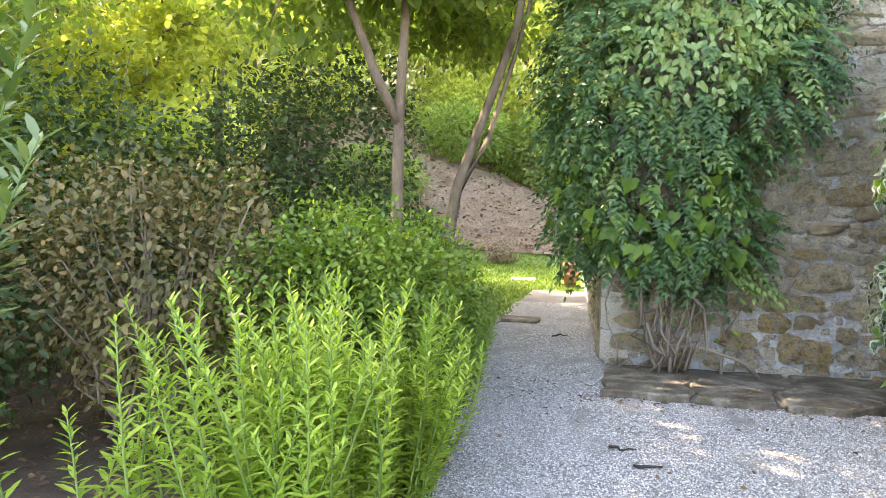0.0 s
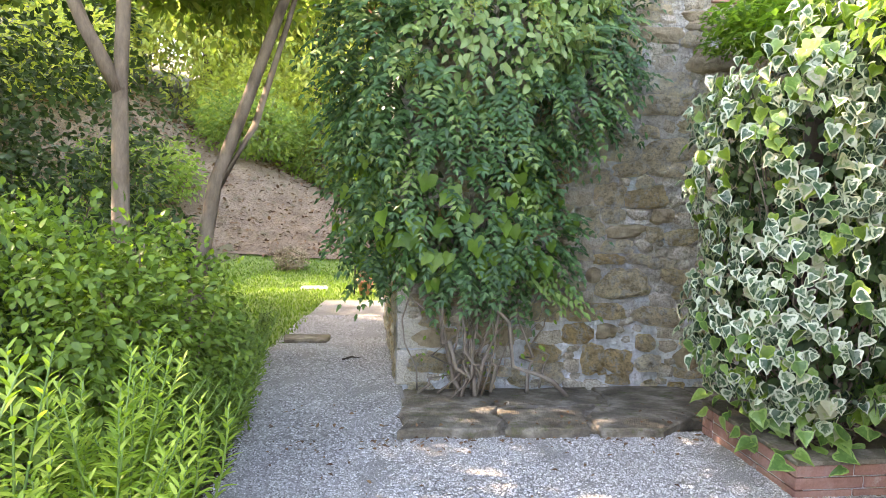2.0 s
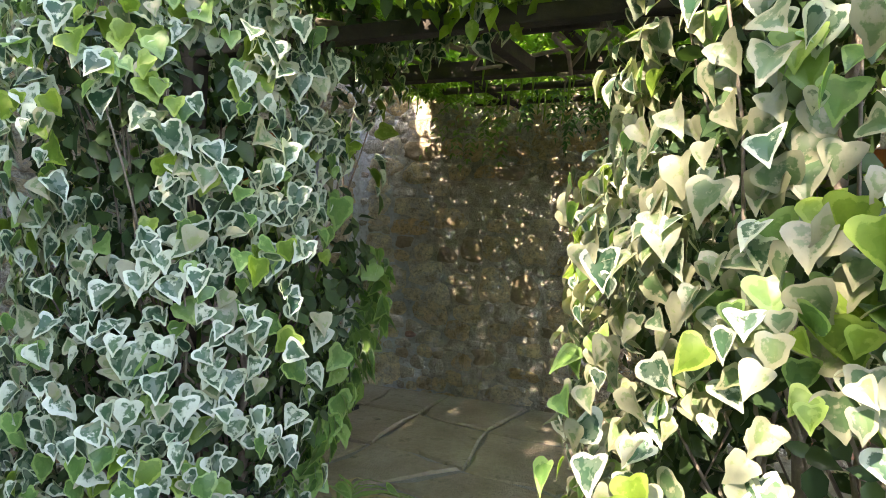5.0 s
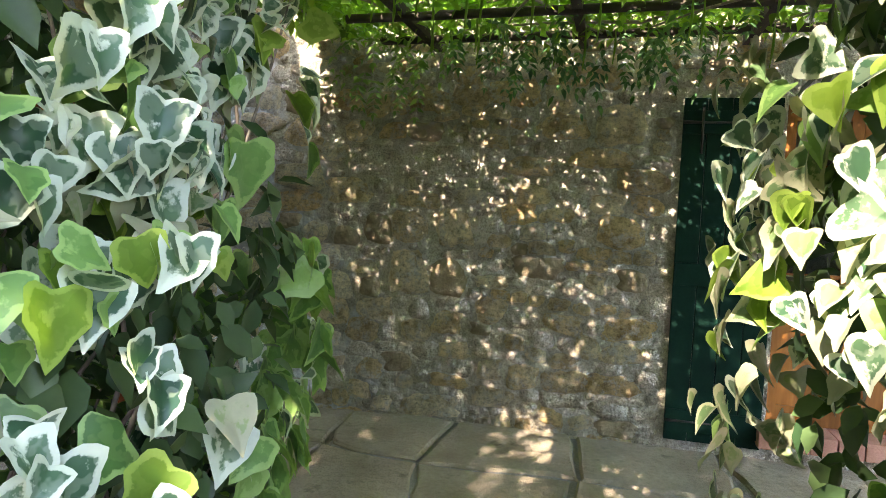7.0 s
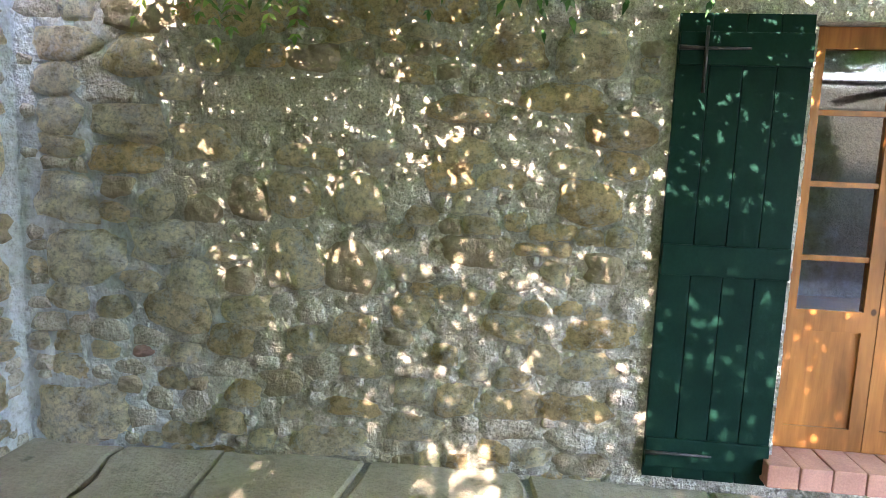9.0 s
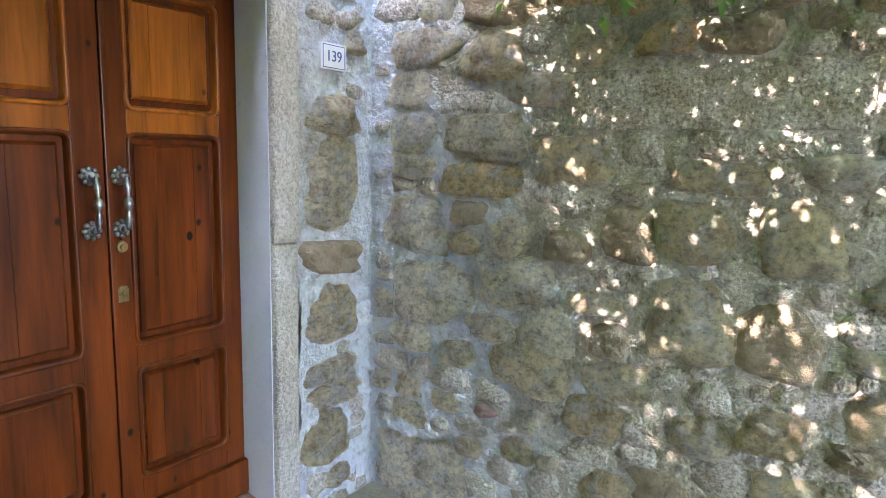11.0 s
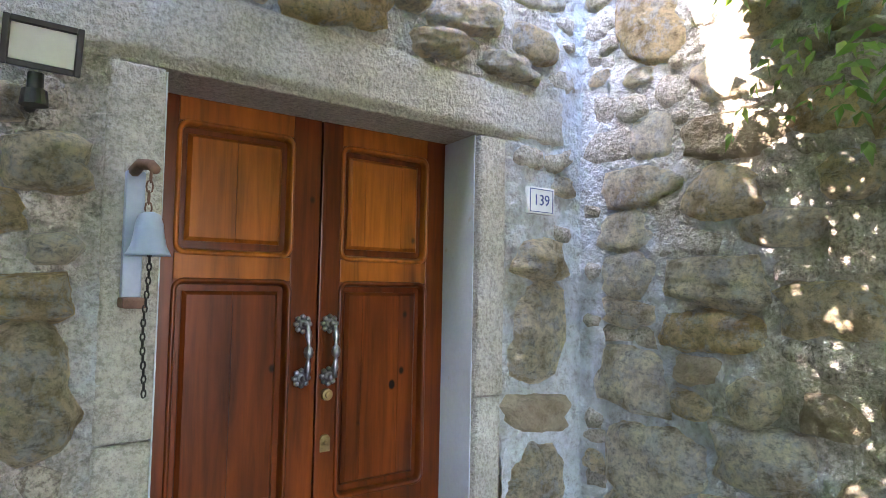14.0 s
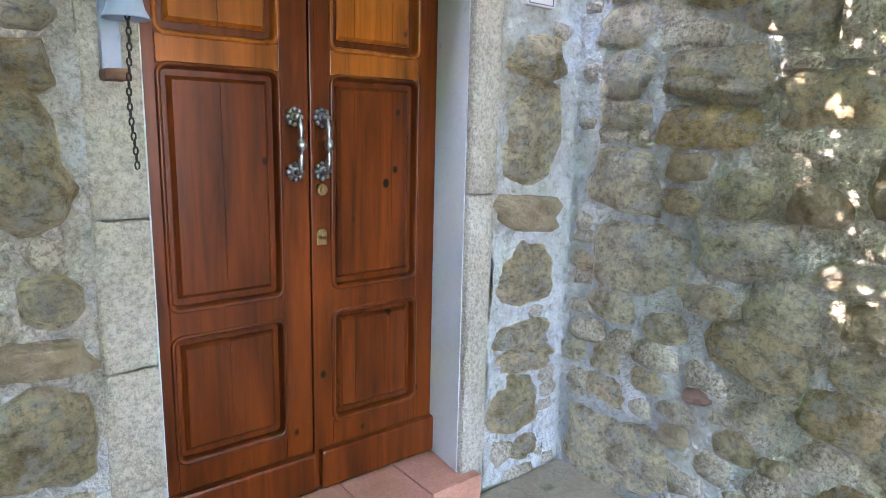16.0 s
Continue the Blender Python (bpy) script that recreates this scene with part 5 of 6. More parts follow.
fringe = thing("wisteria_fringe", (5.6, 3.3, 2.5), "dark wisteria leaves hanging below the pergola roof", "climber")
q = np.column_stack([rng.uniform(5.2, 5.85, 60), rng.uniform(2.6, 4.2, 60), rng.uniform(2.36, 2.6, 60)])
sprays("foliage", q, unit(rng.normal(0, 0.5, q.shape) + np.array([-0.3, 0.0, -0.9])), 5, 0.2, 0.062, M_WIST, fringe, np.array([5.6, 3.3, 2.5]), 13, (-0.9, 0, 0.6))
tubes("stem", [(wander(rng, (-0.2, -0.7, 0.08), (0.1, 0.9, 0.06), 6, 0.03), [0.012, 0.012, 0.01, 0.01, 0.008, 0.006, 0.004])], M_VINEWOOD, fringe)

# ---- climber on the corner of the house ----
climb = thing("wall_climber", (1.0, 5.85, 0.0), "large dark green wisteria and creeper on house corner", "climber")
rng = np.random.default_rng(90)
inv = np.array([1.0, 5.85, 0.0])
CL = [((0.8, 5.75, 2.6), (0.95, 0.6, 0.95)), ((0.75, 5.72, 1.75), (0.6, 0.42, 0.85)), ((0.32, 5.9, 2.6), (0.42, 0.6, 0.95)), ((0.2, 6.25, 1.85), (0.28, 0.5, 1.0)), ((1.45, 5.8, 2.55), (0.62, 0.42, 0.6)), ((1.05, 5.8, 1.25), (0.55, 0.3, 0.45)), ((1.05, 5.7, 3.4), (1.0, 0.5, 0.7))]
p, d = column_points(rng, 6800, CL, 5)
ok = (p[:, 1] < 6.0) | (p[:, 0] < 0.3)
p, d = p[ok], d[ok]
way = unit(d * 0.7 + rng.normal(0, 0.45, d.shape) + np.array([0, -0.2, -0.45]))
pick = rng.random(len(p))
a = pick < 0.4
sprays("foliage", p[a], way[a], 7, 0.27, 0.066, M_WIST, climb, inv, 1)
a = (pick >= 0.4) & (pick < 0.5) & (p[:, 2] > 1.6)
sprays("foliage", p[a], way[a], 7, 0.27, 0.066, M_WIST_MID, climb, inv, 2)
a = (pick >= 0.5) & (p[:, 2] < 1.8) & (p[:, 2] > 0.95) & (pick < 0.78)
w2, u2 = leaf_frames(rng, d[a], 0.9, 0.35)
leaves("creeper_leaves", LOBED_LEAF, p[a] + d[a] * 0.1 - inv, w2, u2, rng.uniform(0.09, 0.15, a.sum()), M_WIST_YOUNG, climb, "bright young lobed creeper leaves")
# deeper leaves in hedge colour, dark to paint the shade inside the climber
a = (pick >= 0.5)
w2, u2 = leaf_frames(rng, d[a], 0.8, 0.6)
leaves("inner_shade_leaves", OVAL_LEAF, p[a] - d[a] * 0.24 - inv, w2, u2, rng.uniform(0.06, 0.1, a.sum()), M_HEDGE, climb)
# a low drooping spray over the wall
q = np.column_stack([rng.uniform(0.9, 1.55, 26), rng.uniform(5.55, 5.9, 26), 0.0 * rng.uniform(0, 1, 26)])
q[:, 2] = 1.15 - 0.45 * (q[:, 0] - 0.9) + rng.normal(0, 0.06, 26)
sprays("drooping_spray", q, unit(np.tile([0.8, -0.3, -0.35], (26, 1)) + rng.normal(0, 0.25, (26, 3))), 6, 0.26, 0.075, M_WIST_MID, climb, inv, 5)
# lighter broad leaves and pale flower sprays on top
p2, d2 = column_points(rng, 4200, [((0.84, 5.4, 2.6), (0.68, 0.4, 0.5)), ((1.15, 5.45, 2.75), (0.6, 0.38, 0.4)), ((0.8, 5.45, 3.3), (0.8, 0.4, 0.6))], 15)
ok = (d2[:, 1] < 0.35) & (p2[:, 1] < 5.95)
p2, d2 = p2[ok], d2[ok]
w2, u2 = leaf_frames(rng, d2, 0.7, 0.45)
leaves("privet_leaves", OVAL_LEAF, p2 - inv, w2, u2, rng.uniform(0.06, 0.105, len(p2)), M_PRIVET, climb)
V = []
for k in range(48):
    c = p2[rng.integers(len(p2))] + np.array([0, -0.05, -0.02])
    V.append(c + rng.normal(0, 0.035, (70, 3)))
V = np.concatenate(V)
leaves("flower_sprays", SPRAY_LEAF, V - inv, unit(rng.normal(0, 1, V.shape)), unit(rng.normal(0, 1, V.shape)), rng.uniform(0.01, 0.024, len(V)), M_BERRY, climb, "pale yellow-green flower sprays")
paths = []
for k in range(24):
    x0 = rng.uniform(0.78, 1.12) if k % 3 else rng.uniform(0.5, 1.7)
    tip = (x0 + rng.normal(0, 0.5), rng.uniform(5.75, 5.98), rng.uniform(0.5, 1.7))
    w = wander(rng, np.array((x0, rng.uniform(5.7, 5.95), -0.05)) - inv, np.array(tip) - inv, 8, 0.07)
    r0 = rng.uniform(0.006, 0.022) if k % 4 else rng.uniform(0.004, 0.01)
    paths.append((w, [r0 * (1 - 0.07 * j) for j in range(9)]))
for one in paths:
    tubes("vine_stem", [one], M_VINEWOOD, climb, "", 6)
q = np.column_stack([rng.uniform(0.5, 1.6, 40), rng.uniform(5.75, 5.98, 40), rng.uniform(0.05, 0.7, 40)])
w2, u2 = leaf_frames(rng, unit(np.tile([0, -1, 0.2], (40, 1)) + rng.normal(0, 0.3, (40, 3))), 0.5)
leaves("low_leaves", OVAL_LEAF, q - inv, w2, u2, rng.uniform(0.03, 0.06, 40), M_LIME, climb)


# ---- garden on the west side ----
def shoots(name, spots, height, leaf, mat, label, seed, per=60, lean=(0, 0), bare=0.12, category="shrub"):
    """Upright leafy stems, leaves set in whorls all the way up."""
    rng = np.random.default_rng(seed)
    root = thing(name, (*spots[0], lift(*spots[0]) - 0.02), label, category)
    inv = np.array(root.location)
    P, W, U, S, paths = [], [], [], [], []
    for x, y in spots:
        h = height * rng.uniform(0.65, 1.1)
        tip = np.array((x + lean[0] + rng.normal(0, 0.14) * h, y + lean[1] + rng.normal(0, 0.14) * h, inv[2] + h))
        base = np.array((x, y, inv[2]))
        bend = np.array((rng.normal(0, 0.05), rng.normal(0, 0.05), 0))
        line = [base + (tip - base) * t + bend * math.sin(t * 3.1) for t in spread(0, 1, 6)]
        paths.append(([tuple(q - inv) for q in line], [0.007, 0.0065, 0.006, 0.005, 0.004, 0.003, 0.002]))
        for k in range(per):
            t = bare + (1 - bare) * k / per
            i = min(5, int(t * 6))
            c = line[i] + (line[i + 1] - line[i]) * (t * 6 - i)
            a = k * 2.4 + rng.normal(0, 0.2)
            out = np.array((math.cos(a), math.sin(a), 0))
            P.append(c)
            W.append(out + np.array((0, 0, 0.55 + 0.9 * max(0, t - 0.75) * 3)) + rng.normal(0, 0.12, 3))
            U.append(np.array((0, 0, 1.0)) - out * 0.5)
            S.append(leaf * rng.uniform(0.75, 1.2) * (1.05 - 0.45 * max(0, t - 0.7) / 0.3))
    leaves("foliage", LANCE_LEAF, np.array(P) - inv, W, U, S, mat, root)
    tagged(tubes("stems", paths, M_WIST_MID, root, sides=5), kind="stuff")
    return root


rng = np.random.default_rng(3)


def patch(x0, x1, y0, y1, n):
    return [(rng.uniform(x0, x1), rng.uniform(y0, y1)) for k in range(n)]


shoots("willowy_shrub", patch(-1.28, -0.68, 1.7, 2.6, 100), 1.16, 0.072, M_OLEANDER, "fresh lime-green shrub of upright willowy shoots", 41, per=88)
shoots("willowy_shrub", patch(-1.05, -0.62, 2.5, 3.4, 50), 0.95, 0.072, M_OLEANDER, "lime-green leafy shoots leaning over the gravel", 42, per=80, lean=(0.18, 0.0))
shoots("willowy_shrub", patch(-0.95, -0.68, 3.4, 5.2, 60), 0.75, 0.075, M_SHRUB, "green leafy shoots along the path edge", 43, lean=(0.2, 0.0))
shoots("willowy_shrub", patch(-1.56, -1.42, 1.72, 1.95, 6), 1.16, 0.078, M_OLEANDER, "thin group of upright lime-green shoots", 44, per=80)
shoots("oleander", patch(-2.75, -2.35, 1.5, 1.9, 15), 2.15, 0.16, M_OLEANDER_GREY, "tall oleander with long grey-green leaves", 45, per=44, lean=(0.72, -0.1), bare=0.66)
shoots("willowy_shrub", patch(-1.35, -0.85, 5.1, 7.4, 70), 0.5, 0.07, M_SHRUB, "low green shoots overhanging the path", 46, lean=(0.12, 0.0))
bush("dark_shrub", (-1.55, 5.9, 0.75), (0.5, 0.65, 0.7), 3600, OVAL_LEAF, 0.06, M_HEDGE, "dark green shrub round the leaning tree", 56)
fl = thing("pink_flower", (-1.08, 1.95, 0.0), "small pink flower on a leafy stem", "flower")
leaves("petals", OVAL_LEAF, np.array([(0, 0, 1.13)] * 6), [(math.cos(k), math.sin(k), 0.4) for k in range(6)], [(0, 0, 1)] * 6, [0.03] * 6, M_FLOWER, fl)
tubes("stem", [([(0, 0, 0), (0.01, 0, 0.6), (0, 0, 1.13)], [0.005, 0.004, 0.003])], M_WIST_MID, fl)
bush("green_shrub", (-1.35, 3.75, 0.8), (0.72, 0.8, 0.72), 9500, OVAL_LEAF, 0.044, M_SHRUB, "dense fresh green garden shrub", 51)
bush("green_shrub", (-1.0, 4.35, 0.75), (0.45, 0.5, 0.62), 4800, OVAL_LEAF, 0.044, M_SHRUB, "small fresh green garden shrub near path", 52)
bush("brown_shrub", (-2.55, 3.55, 1.0), (0.95, 0.85, 0.78), 7500, OVAL_LEAF, 0.05, M_SHRUB_BROWN, "olive-brown shrub with bare lower twigs", 53, stems=60)
bush("dark_shrub", (-3.6, 2.6, 0.9), (0.9, 0.9, 0.95), 5500, OVAL_LEAF, 0.065, M_HEDGE, "dark green leafy garden shrub", 54)
# The 3.3 m shrub is heightened to block the sun from the house corner.
for k, (x, y, h) in enumerate(((-5.0, 3.6, 2.3), (-4.2, 5.0, 2.5), (-3.1, 6.0, 2.6), (-2.5, 6.7, 3.3), (-6.2, 2.4, 2.4))):
    bush("hedge", (x, y, h * 0.5), (1.0, 0.95, h * 0.52), 6500, OVAL_LEAF, 0.07, M_HEDGE, "tall dark green untrimmed hedge shrub", 60 + k, group="hedge shrubs")


def tree(name, base, stems, crowns, count, size, mat, label, seed, shape=OVAL_LEAF, limbs=10):
    """A tree: tapered stems, limbs into the crown, and a crown of many leaves with gaps."""
    rng = np.random.default_rng(seed)
    root = thing(name, base, label, "tree")
    V, F = [], []
    ends = []
    for line, r0, r1 in stems:
        n = len(line)
        v, f = tube(line, [r0 + (r1 - r0) * i / (n - 1) for i in range(n)], 9)
        F += [tuple(i + len(V) for i in q) for q in f]
        V += v
        ends.append(line[-1])
    P, D = [], []
    for i, (c, r) in enumerate(crowns):
        p, d = shell_points(rng, count // len(crowns), c, r, 0.08, 0.35, seed + i)
        P.append(p)
        D.append(d)
        for k in range(limbs):
            e = ends[k % len(ends)]
            v, f = tube(wander(rng, e, p[rng.integers(len(p))], 6, 0.12), [r1 * (1 - 0.13 * j) for j in range(7)], 5)
            F += [tuple(j + len(V) for j in q) for q in f]
            V += v
    mesh_ob("trunk", V, F, M_BARK, root, "", True)
    P, D = np.concatenate(P), np.concatenate(D)
    k = np.array([noise.noise(Vector(q) * 1.15 + Vector((seed, 0, 0))) for q in P]) > -0.12
    P, D = P[k], D[k]
    way = unit(D * 0.5 + rng.normal(0, 0.8, P.shape) + np.array([0, 0, -0.3]))
    up = unit(rng.normal(0, 0.5, P.shape) + np.array([0, 0, 1]))
    leaves("crown", shape, P, way, up, size * rng.uniform(0.7, 1.3, len(P)), mat, root)
    return root


# Outlying crown lumps are added above view to shade the gravel, path and ivy.
tree("garden_tree", (-1.3, 4.75, 0), [([(0, 0, -0.1), (0.02, 0, 0.9), (0.05, -0.05, 1.75), (0.06, -0.06, 2.05), (0.1, 0.0, 3.0), (0.12, 0.05, 4.2)], 0.056, 0.028), ([(0.06, -0.06, 2.02), (-0.1, -0.1, 2.35), (-0.3, -0.15, 2.9), (-0.5, -0.1, 3.8)], 0.042, 0.025)],
     [((0.0, 0.9, 4.6), (1.6, 1.5, 1.1)), ((-0.8, 0.3, 3.4), (1.0, 0.9, 0.8)), ((0.2, 2.6, 4.0), (1.3, 1.3, 1.0)), ((-1.6, 1.5, 4.4), (1.4, 1.3, 1.1)), ((-1.9, -0.6, 4.1), (1.3, 1.1, 1.0)), ((0.1, -1.5, 4.6), (0.7, 0.45, 0.4)), ((0.25, -0.2, 3.25), (0.9, 0.7, 0.35))], 26000, 0.1, M_TREE, "slender grey-barked garden tree with forked trunk", 71)
tree("garden_tree", (-1.1, 5.3, 0), [([(0, 0, -0.1), (0.06, 0.1, 0.8), (0.16, 0.25, 1.55), (0.35, 0.35, 2.1), (0.62, 0.45, 2.9), (0.85, 0.6, 4.2)], 0.06, 0.03), ([(0.17, 0.25, 1.5), (0.4, 0.4, 1.95), (0.62, 0.5, 2.7), (0.8, 0.55, 3.4)], 0.03, 0.014)],
     [((0.5, 0.6, 4.6), (1.5, 1.3, 0.9)), ((0.1, 1.1, 3.3), (0.9, 0.8, 0.55))], 8000, 0.1, M_TREE, "leaning grey-barked garden tree beside the path", 72)
# Two trees added to keep sun off path and yard; they also fill the background.
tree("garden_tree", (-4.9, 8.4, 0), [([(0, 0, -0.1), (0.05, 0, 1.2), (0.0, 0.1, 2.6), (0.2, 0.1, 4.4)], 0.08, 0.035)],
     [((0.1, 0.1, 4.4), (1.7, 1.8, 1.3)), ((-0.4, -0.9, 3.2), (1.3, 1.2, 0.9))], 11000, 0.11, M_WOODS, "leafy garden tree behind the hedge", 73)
tree("garden_tree", (-5.9, 5.3, 0), [([(0, 0, -0.1), (0.05, 0, 1.2), (0.0, 0.1, 2.6), (0.2, 0.1, 4.4)], 0.08, 0.035)],
     [((0.1, 0.1, 4.2), (1.7, 1.6, 1.3)), ((-0.4, -0.9, 3.0), (1.3, 1.2, 0.9))], 11000, 0.11, M_TREE, "green garden tree behind the hedge", 74)
# woods: a few trees, repeated with turns and sizes
kinds = []
for k in range(3):
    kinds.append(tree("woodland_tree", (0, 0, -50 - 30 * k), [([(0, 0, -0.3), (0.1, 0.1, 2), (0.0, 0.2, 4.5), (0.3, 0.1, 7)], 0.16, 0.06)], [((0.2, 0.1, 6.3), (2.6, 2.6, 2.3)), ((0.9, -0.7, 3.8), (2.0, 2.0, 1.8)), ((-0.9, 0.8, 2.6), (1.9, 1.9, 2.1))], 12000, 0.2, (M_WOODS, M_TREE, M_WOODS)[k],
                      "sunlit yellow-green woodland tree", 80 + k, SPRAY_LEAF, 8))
rng = np.random.default_rng(8)
spots = []
for k in range(700):
    x, y = rng.uniform(-34, 12), rng.uniform(-4, 48)
    inside = x > -7.5 and y < 20.5 - 0.25 * (x + 3)
    if inside or (x > -17 and 12.0 < y < 21.0) or (x > 7 and y < 26) or any(math.hypot(x - a, y - b2) < 2.7 for a, b2, c in spots):
        continue
    spots.append((x, y, rng.uniform(0.85, 1.4)))
spots.sort(key=lambda q: math.hypot(q[0], q[1] - 6))
for k, (x, y, s2) in enumerate(spots[:75]):
    m = pose(x, y, lift(x, y) - 0.1, 0, 0, rng.uniform(0, 360))
    if k < 3:
        t = kinds[k]
        t.matrix_world = m
    else:
        t = copy_thing(kinds[k % 3], m)
    t.scale = (s2, s2, s2 * 1.1)
    tagged(t, group="woods")
for k, (x, y) in enumerate(((-6.5, 11.5), (-7.2, 8.8), (-5.2, 16.8), (-3.2, 19.5), (-1.0, 20.4), (1.2, 21.0), (-6.8, 14.2), (3.2, 20.8))):
    h = 1.9 + 0.5 * math.sin(k * 2.0)
    bush("woodland_undergrowth", (x, y, lift(x, y) + h * 0.45), (1.5, 1.3, h * 0.6), 3500, OVAL_LEAF, 0.13, M_TREE, "shaggy green undergrowth at wood edge", 95 + k, base_z=lift(x, y) - 0.05, group="undergrowth")
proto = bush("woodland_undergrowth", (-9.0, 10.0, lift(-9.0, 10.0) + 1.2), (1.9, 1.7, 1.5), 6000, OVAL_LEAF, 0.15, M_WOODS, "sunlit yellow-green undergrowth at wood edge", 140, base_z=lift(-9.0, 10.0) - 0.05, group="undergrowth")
rng = np.random.default_rng(17)
for k in range(34):
    x, y = (rng.uniform(-15, -6.8), rng.uniform(4.0, 22.0)) if k < 22 else (rng.uniform(-10, 5), rng.uniform(20.5, 25.0))
    t = copy_thing(proto, pose(x, y, lift(x, y) - 0.05, 0, 0, rng.uniform(0, 360)))
    s2 = rng.uniform(0.8, 1.35)
    t.scale = (s2, s2, s2)
bush("dark_bush", (-1.45, 14.9, -0.05), (0.38, 0.3, 0.28), 900, OVAL_LEAF, 0.06, M_STONE_DARK, "small round dark bush on lawn edge", 110, base_z=-0.31, stems=4)


# ---- small things along the path ----
pot = thing("terracotta_pot", (0.12, 11.6, lift(0.12, 11.6) - 0.01), "stacked terracotta pots at the end of path", "pot")
prof = [(0.0, 0.0), (0.09, 0.0), (0.13, 0.2), (0.15, 0.21), (0.15, 0.26), (0.12, 0.26), (0.1, 0.1), (0.0, 0.1)]
for k, s2 in enumerate((1.0, 0.85)):
    V = [(r0 * s2 * math.cos(i * math.pi / 10), r0 * s2 * math.sin(i * math.pi / 10), z * s2 + 0.2 * k) for r0, z in prof for i in range(20)]
    F = [(j * 20 + i, j * 20 + (i + 1) % 20, (j + 1) * 20 + (i + 1) % 20, (j + 1) * 20 + i) for j in range(len(prof) - 1) for i in range(20)]
    mesh_ob("pot", V, F, M_TERRA, pot, "", True)
pole = tubes("garden_pole", [([(-0.06, 11.5, -0.3), (-0.05, 11.5, 0.3), (-0.04, 11.5, 0.8)], [0.012, 0.012, 0.01])], M_IRON)
tagged(pole, "thin dark iron pole standing by the path", "pole")
rng = np.random.default_rng(55)
st = slab("stepping_stone", [(-0.75, 7.75), (-0.3, 7.7), (-0.28, 8.02), (-0.78, 8.05)], 0.03, 0.08, M_SLAB, None)
tagged(st, "flat grey stepping stone set in gravel path", "stone")
st = slab("stepping_stone", [(-1.0, 12.2), (-0.55, 12.2), (-0.55, 12.6), (-1.0, 12.6)], 0.02, 0.06, M_DRESSED, None)
tagged(st, "pale square stepping stone in the lawn", "stone")


# ---- gravel chips, dead leaves, twigs ----
def chips(name, n, x0, x1, y0, y1, s0, s1, mat, label):
    rng = np.random.default_rng(n)
    base = np.array([(1, 0, 0), (0.2, 0.9, 0.1), (-0.9, 0.3, 0), (-0.4, -0.9, 0.05), (0.05, 0.05, 0.75)])
    tri = np.array([(0, 1, 4), (1, 2, 4), (2, 3, 4), (3, 0, 4)])
    x, y = rng.uniform(x0, x1, n), rng.uniform(y0, y1, n)
    ok = np.array([a > bed_edge(b2) - 0.05 for a, b2 in zip(x, y)])
    x, y = x[ok], y[ok]
    n = len(x)
    a, s = rng.uniform(0, 6.3, n), rng.uniform(s0, s1, n)
    z = np.array([lift(p, q) for p, q in zip(x, y)]) - 0.004
    c, sn = np.cos(a), np.sin(a)
    f = rng.uniform(0.5, 1.0, n)
    V = np.stack([x[:, None] + s[:, None] * (c[:, None] * base[:, 0] - sn[:, None] * base[:, 1]), y[:, None] + s[:, None] * (sn[:, None] * base[:, 0] + c[:, None] * base[:, 1]), z[:, None] + (s * f)[:, None] * base[:, 2]], -1).reshape(-1, 3)
    F = (tri[None] + (np.arange(n) * 5)[:, None, None]).reshape(-1, 3)
    return tagged(mesh_ob(name, V.tolist(), F.tolist(), mat), label, "gravel", kind="stuff")


m, nt, b = material("gravel_chips", 0.92)
g = nt.nodes.new("ShaderNodeNewGeometry")
nt.links.new(ramp(nt, g.outputs["Random Per Island"], [(0.0, (0.14, 0.13, 0.12)), (0.3, (0.3, 0.29, 0.28)), (0.8, (0.45, 0.44, 0.43)), (1.0, (0.62, 0.62, 0.61))]), b.inputs["Base Color"])
M_CHIPS = m
chips("gravel_chips", 120000, -0.75, 3.4, 2.0, 4.85, 0.0045, 0.0095, M_CHIPS, "loose pale crushed gravel chips")
chips("path_chips", 26000, -0.9, 0.36, 4.85, 9.5, 0.006, 0.012, M_CHIPS, "loose pale crushed gravel chips on path")
rng = np.random.default_rng(12)
n = 420
p = np.column_stack([rng.uniform(-0.5, 3.2, n), rng.uniform(2.3, 5.4, n), np.zeros(n)])
edge = rng.random(n) < 0.5
p[edge, 1] = rng.normal(4.78, 0.1, edge.sum())
p[:, 2] = [lift(a, b2) + (0.062 if b2 > 4.86 else 0.008) for a, b2 in p[:, :2]]
leaves("dead_leaves", OVAL_LEAF, p, unit(rng.normal(0, 1, p.shape) * np.array([1, 1, 0.15])), unit(rng.normal(0, 0.25, p.shape) + np.array([0, 0, 1])), rng.uniform(0.015, 0.045, n), M_LITTER, None, "small brown dead leaves scattered over gravel")
bpy.data.objects["dead_leaves"]["category"] = "leaves"
n = 26000
gx2, gy2 = rng.uniform(-4.5, 0.3, n), rng.uniform(5.0, 15.6, n)
ok = (gx2 < np.array([bed_edge(v) for v in gy2]) + 0.06 * rng.random(n)) | (gy2 > 10.95)
p = np.column_stack([gx2, gy2, np.zeros(n)])[ok]
p[:, 2] = [lift(a, b2) - 0.02 for a, b2 in p[:, :2]]
leaves("lawn_blades", NARROW_LEAF, p, unit(rng.normal(0, 0.4, p.shape) + np.array([0, 0, 1])), unit(rng.normal(0, 1, p.shape) * np.array([1, 1, 0.1])), rng.uniform(0.03, 0.07, len(p)), M_SHRUB, None, "fine short grass blades of the lawn")
bpy.data.objects["lawn_blades"]["category"] = "grass"
n = 5000
p = np.column_stack([rng.uniform(-8, 6, n), rng.uniform(15.6, 22, n), np.zeros(n)])
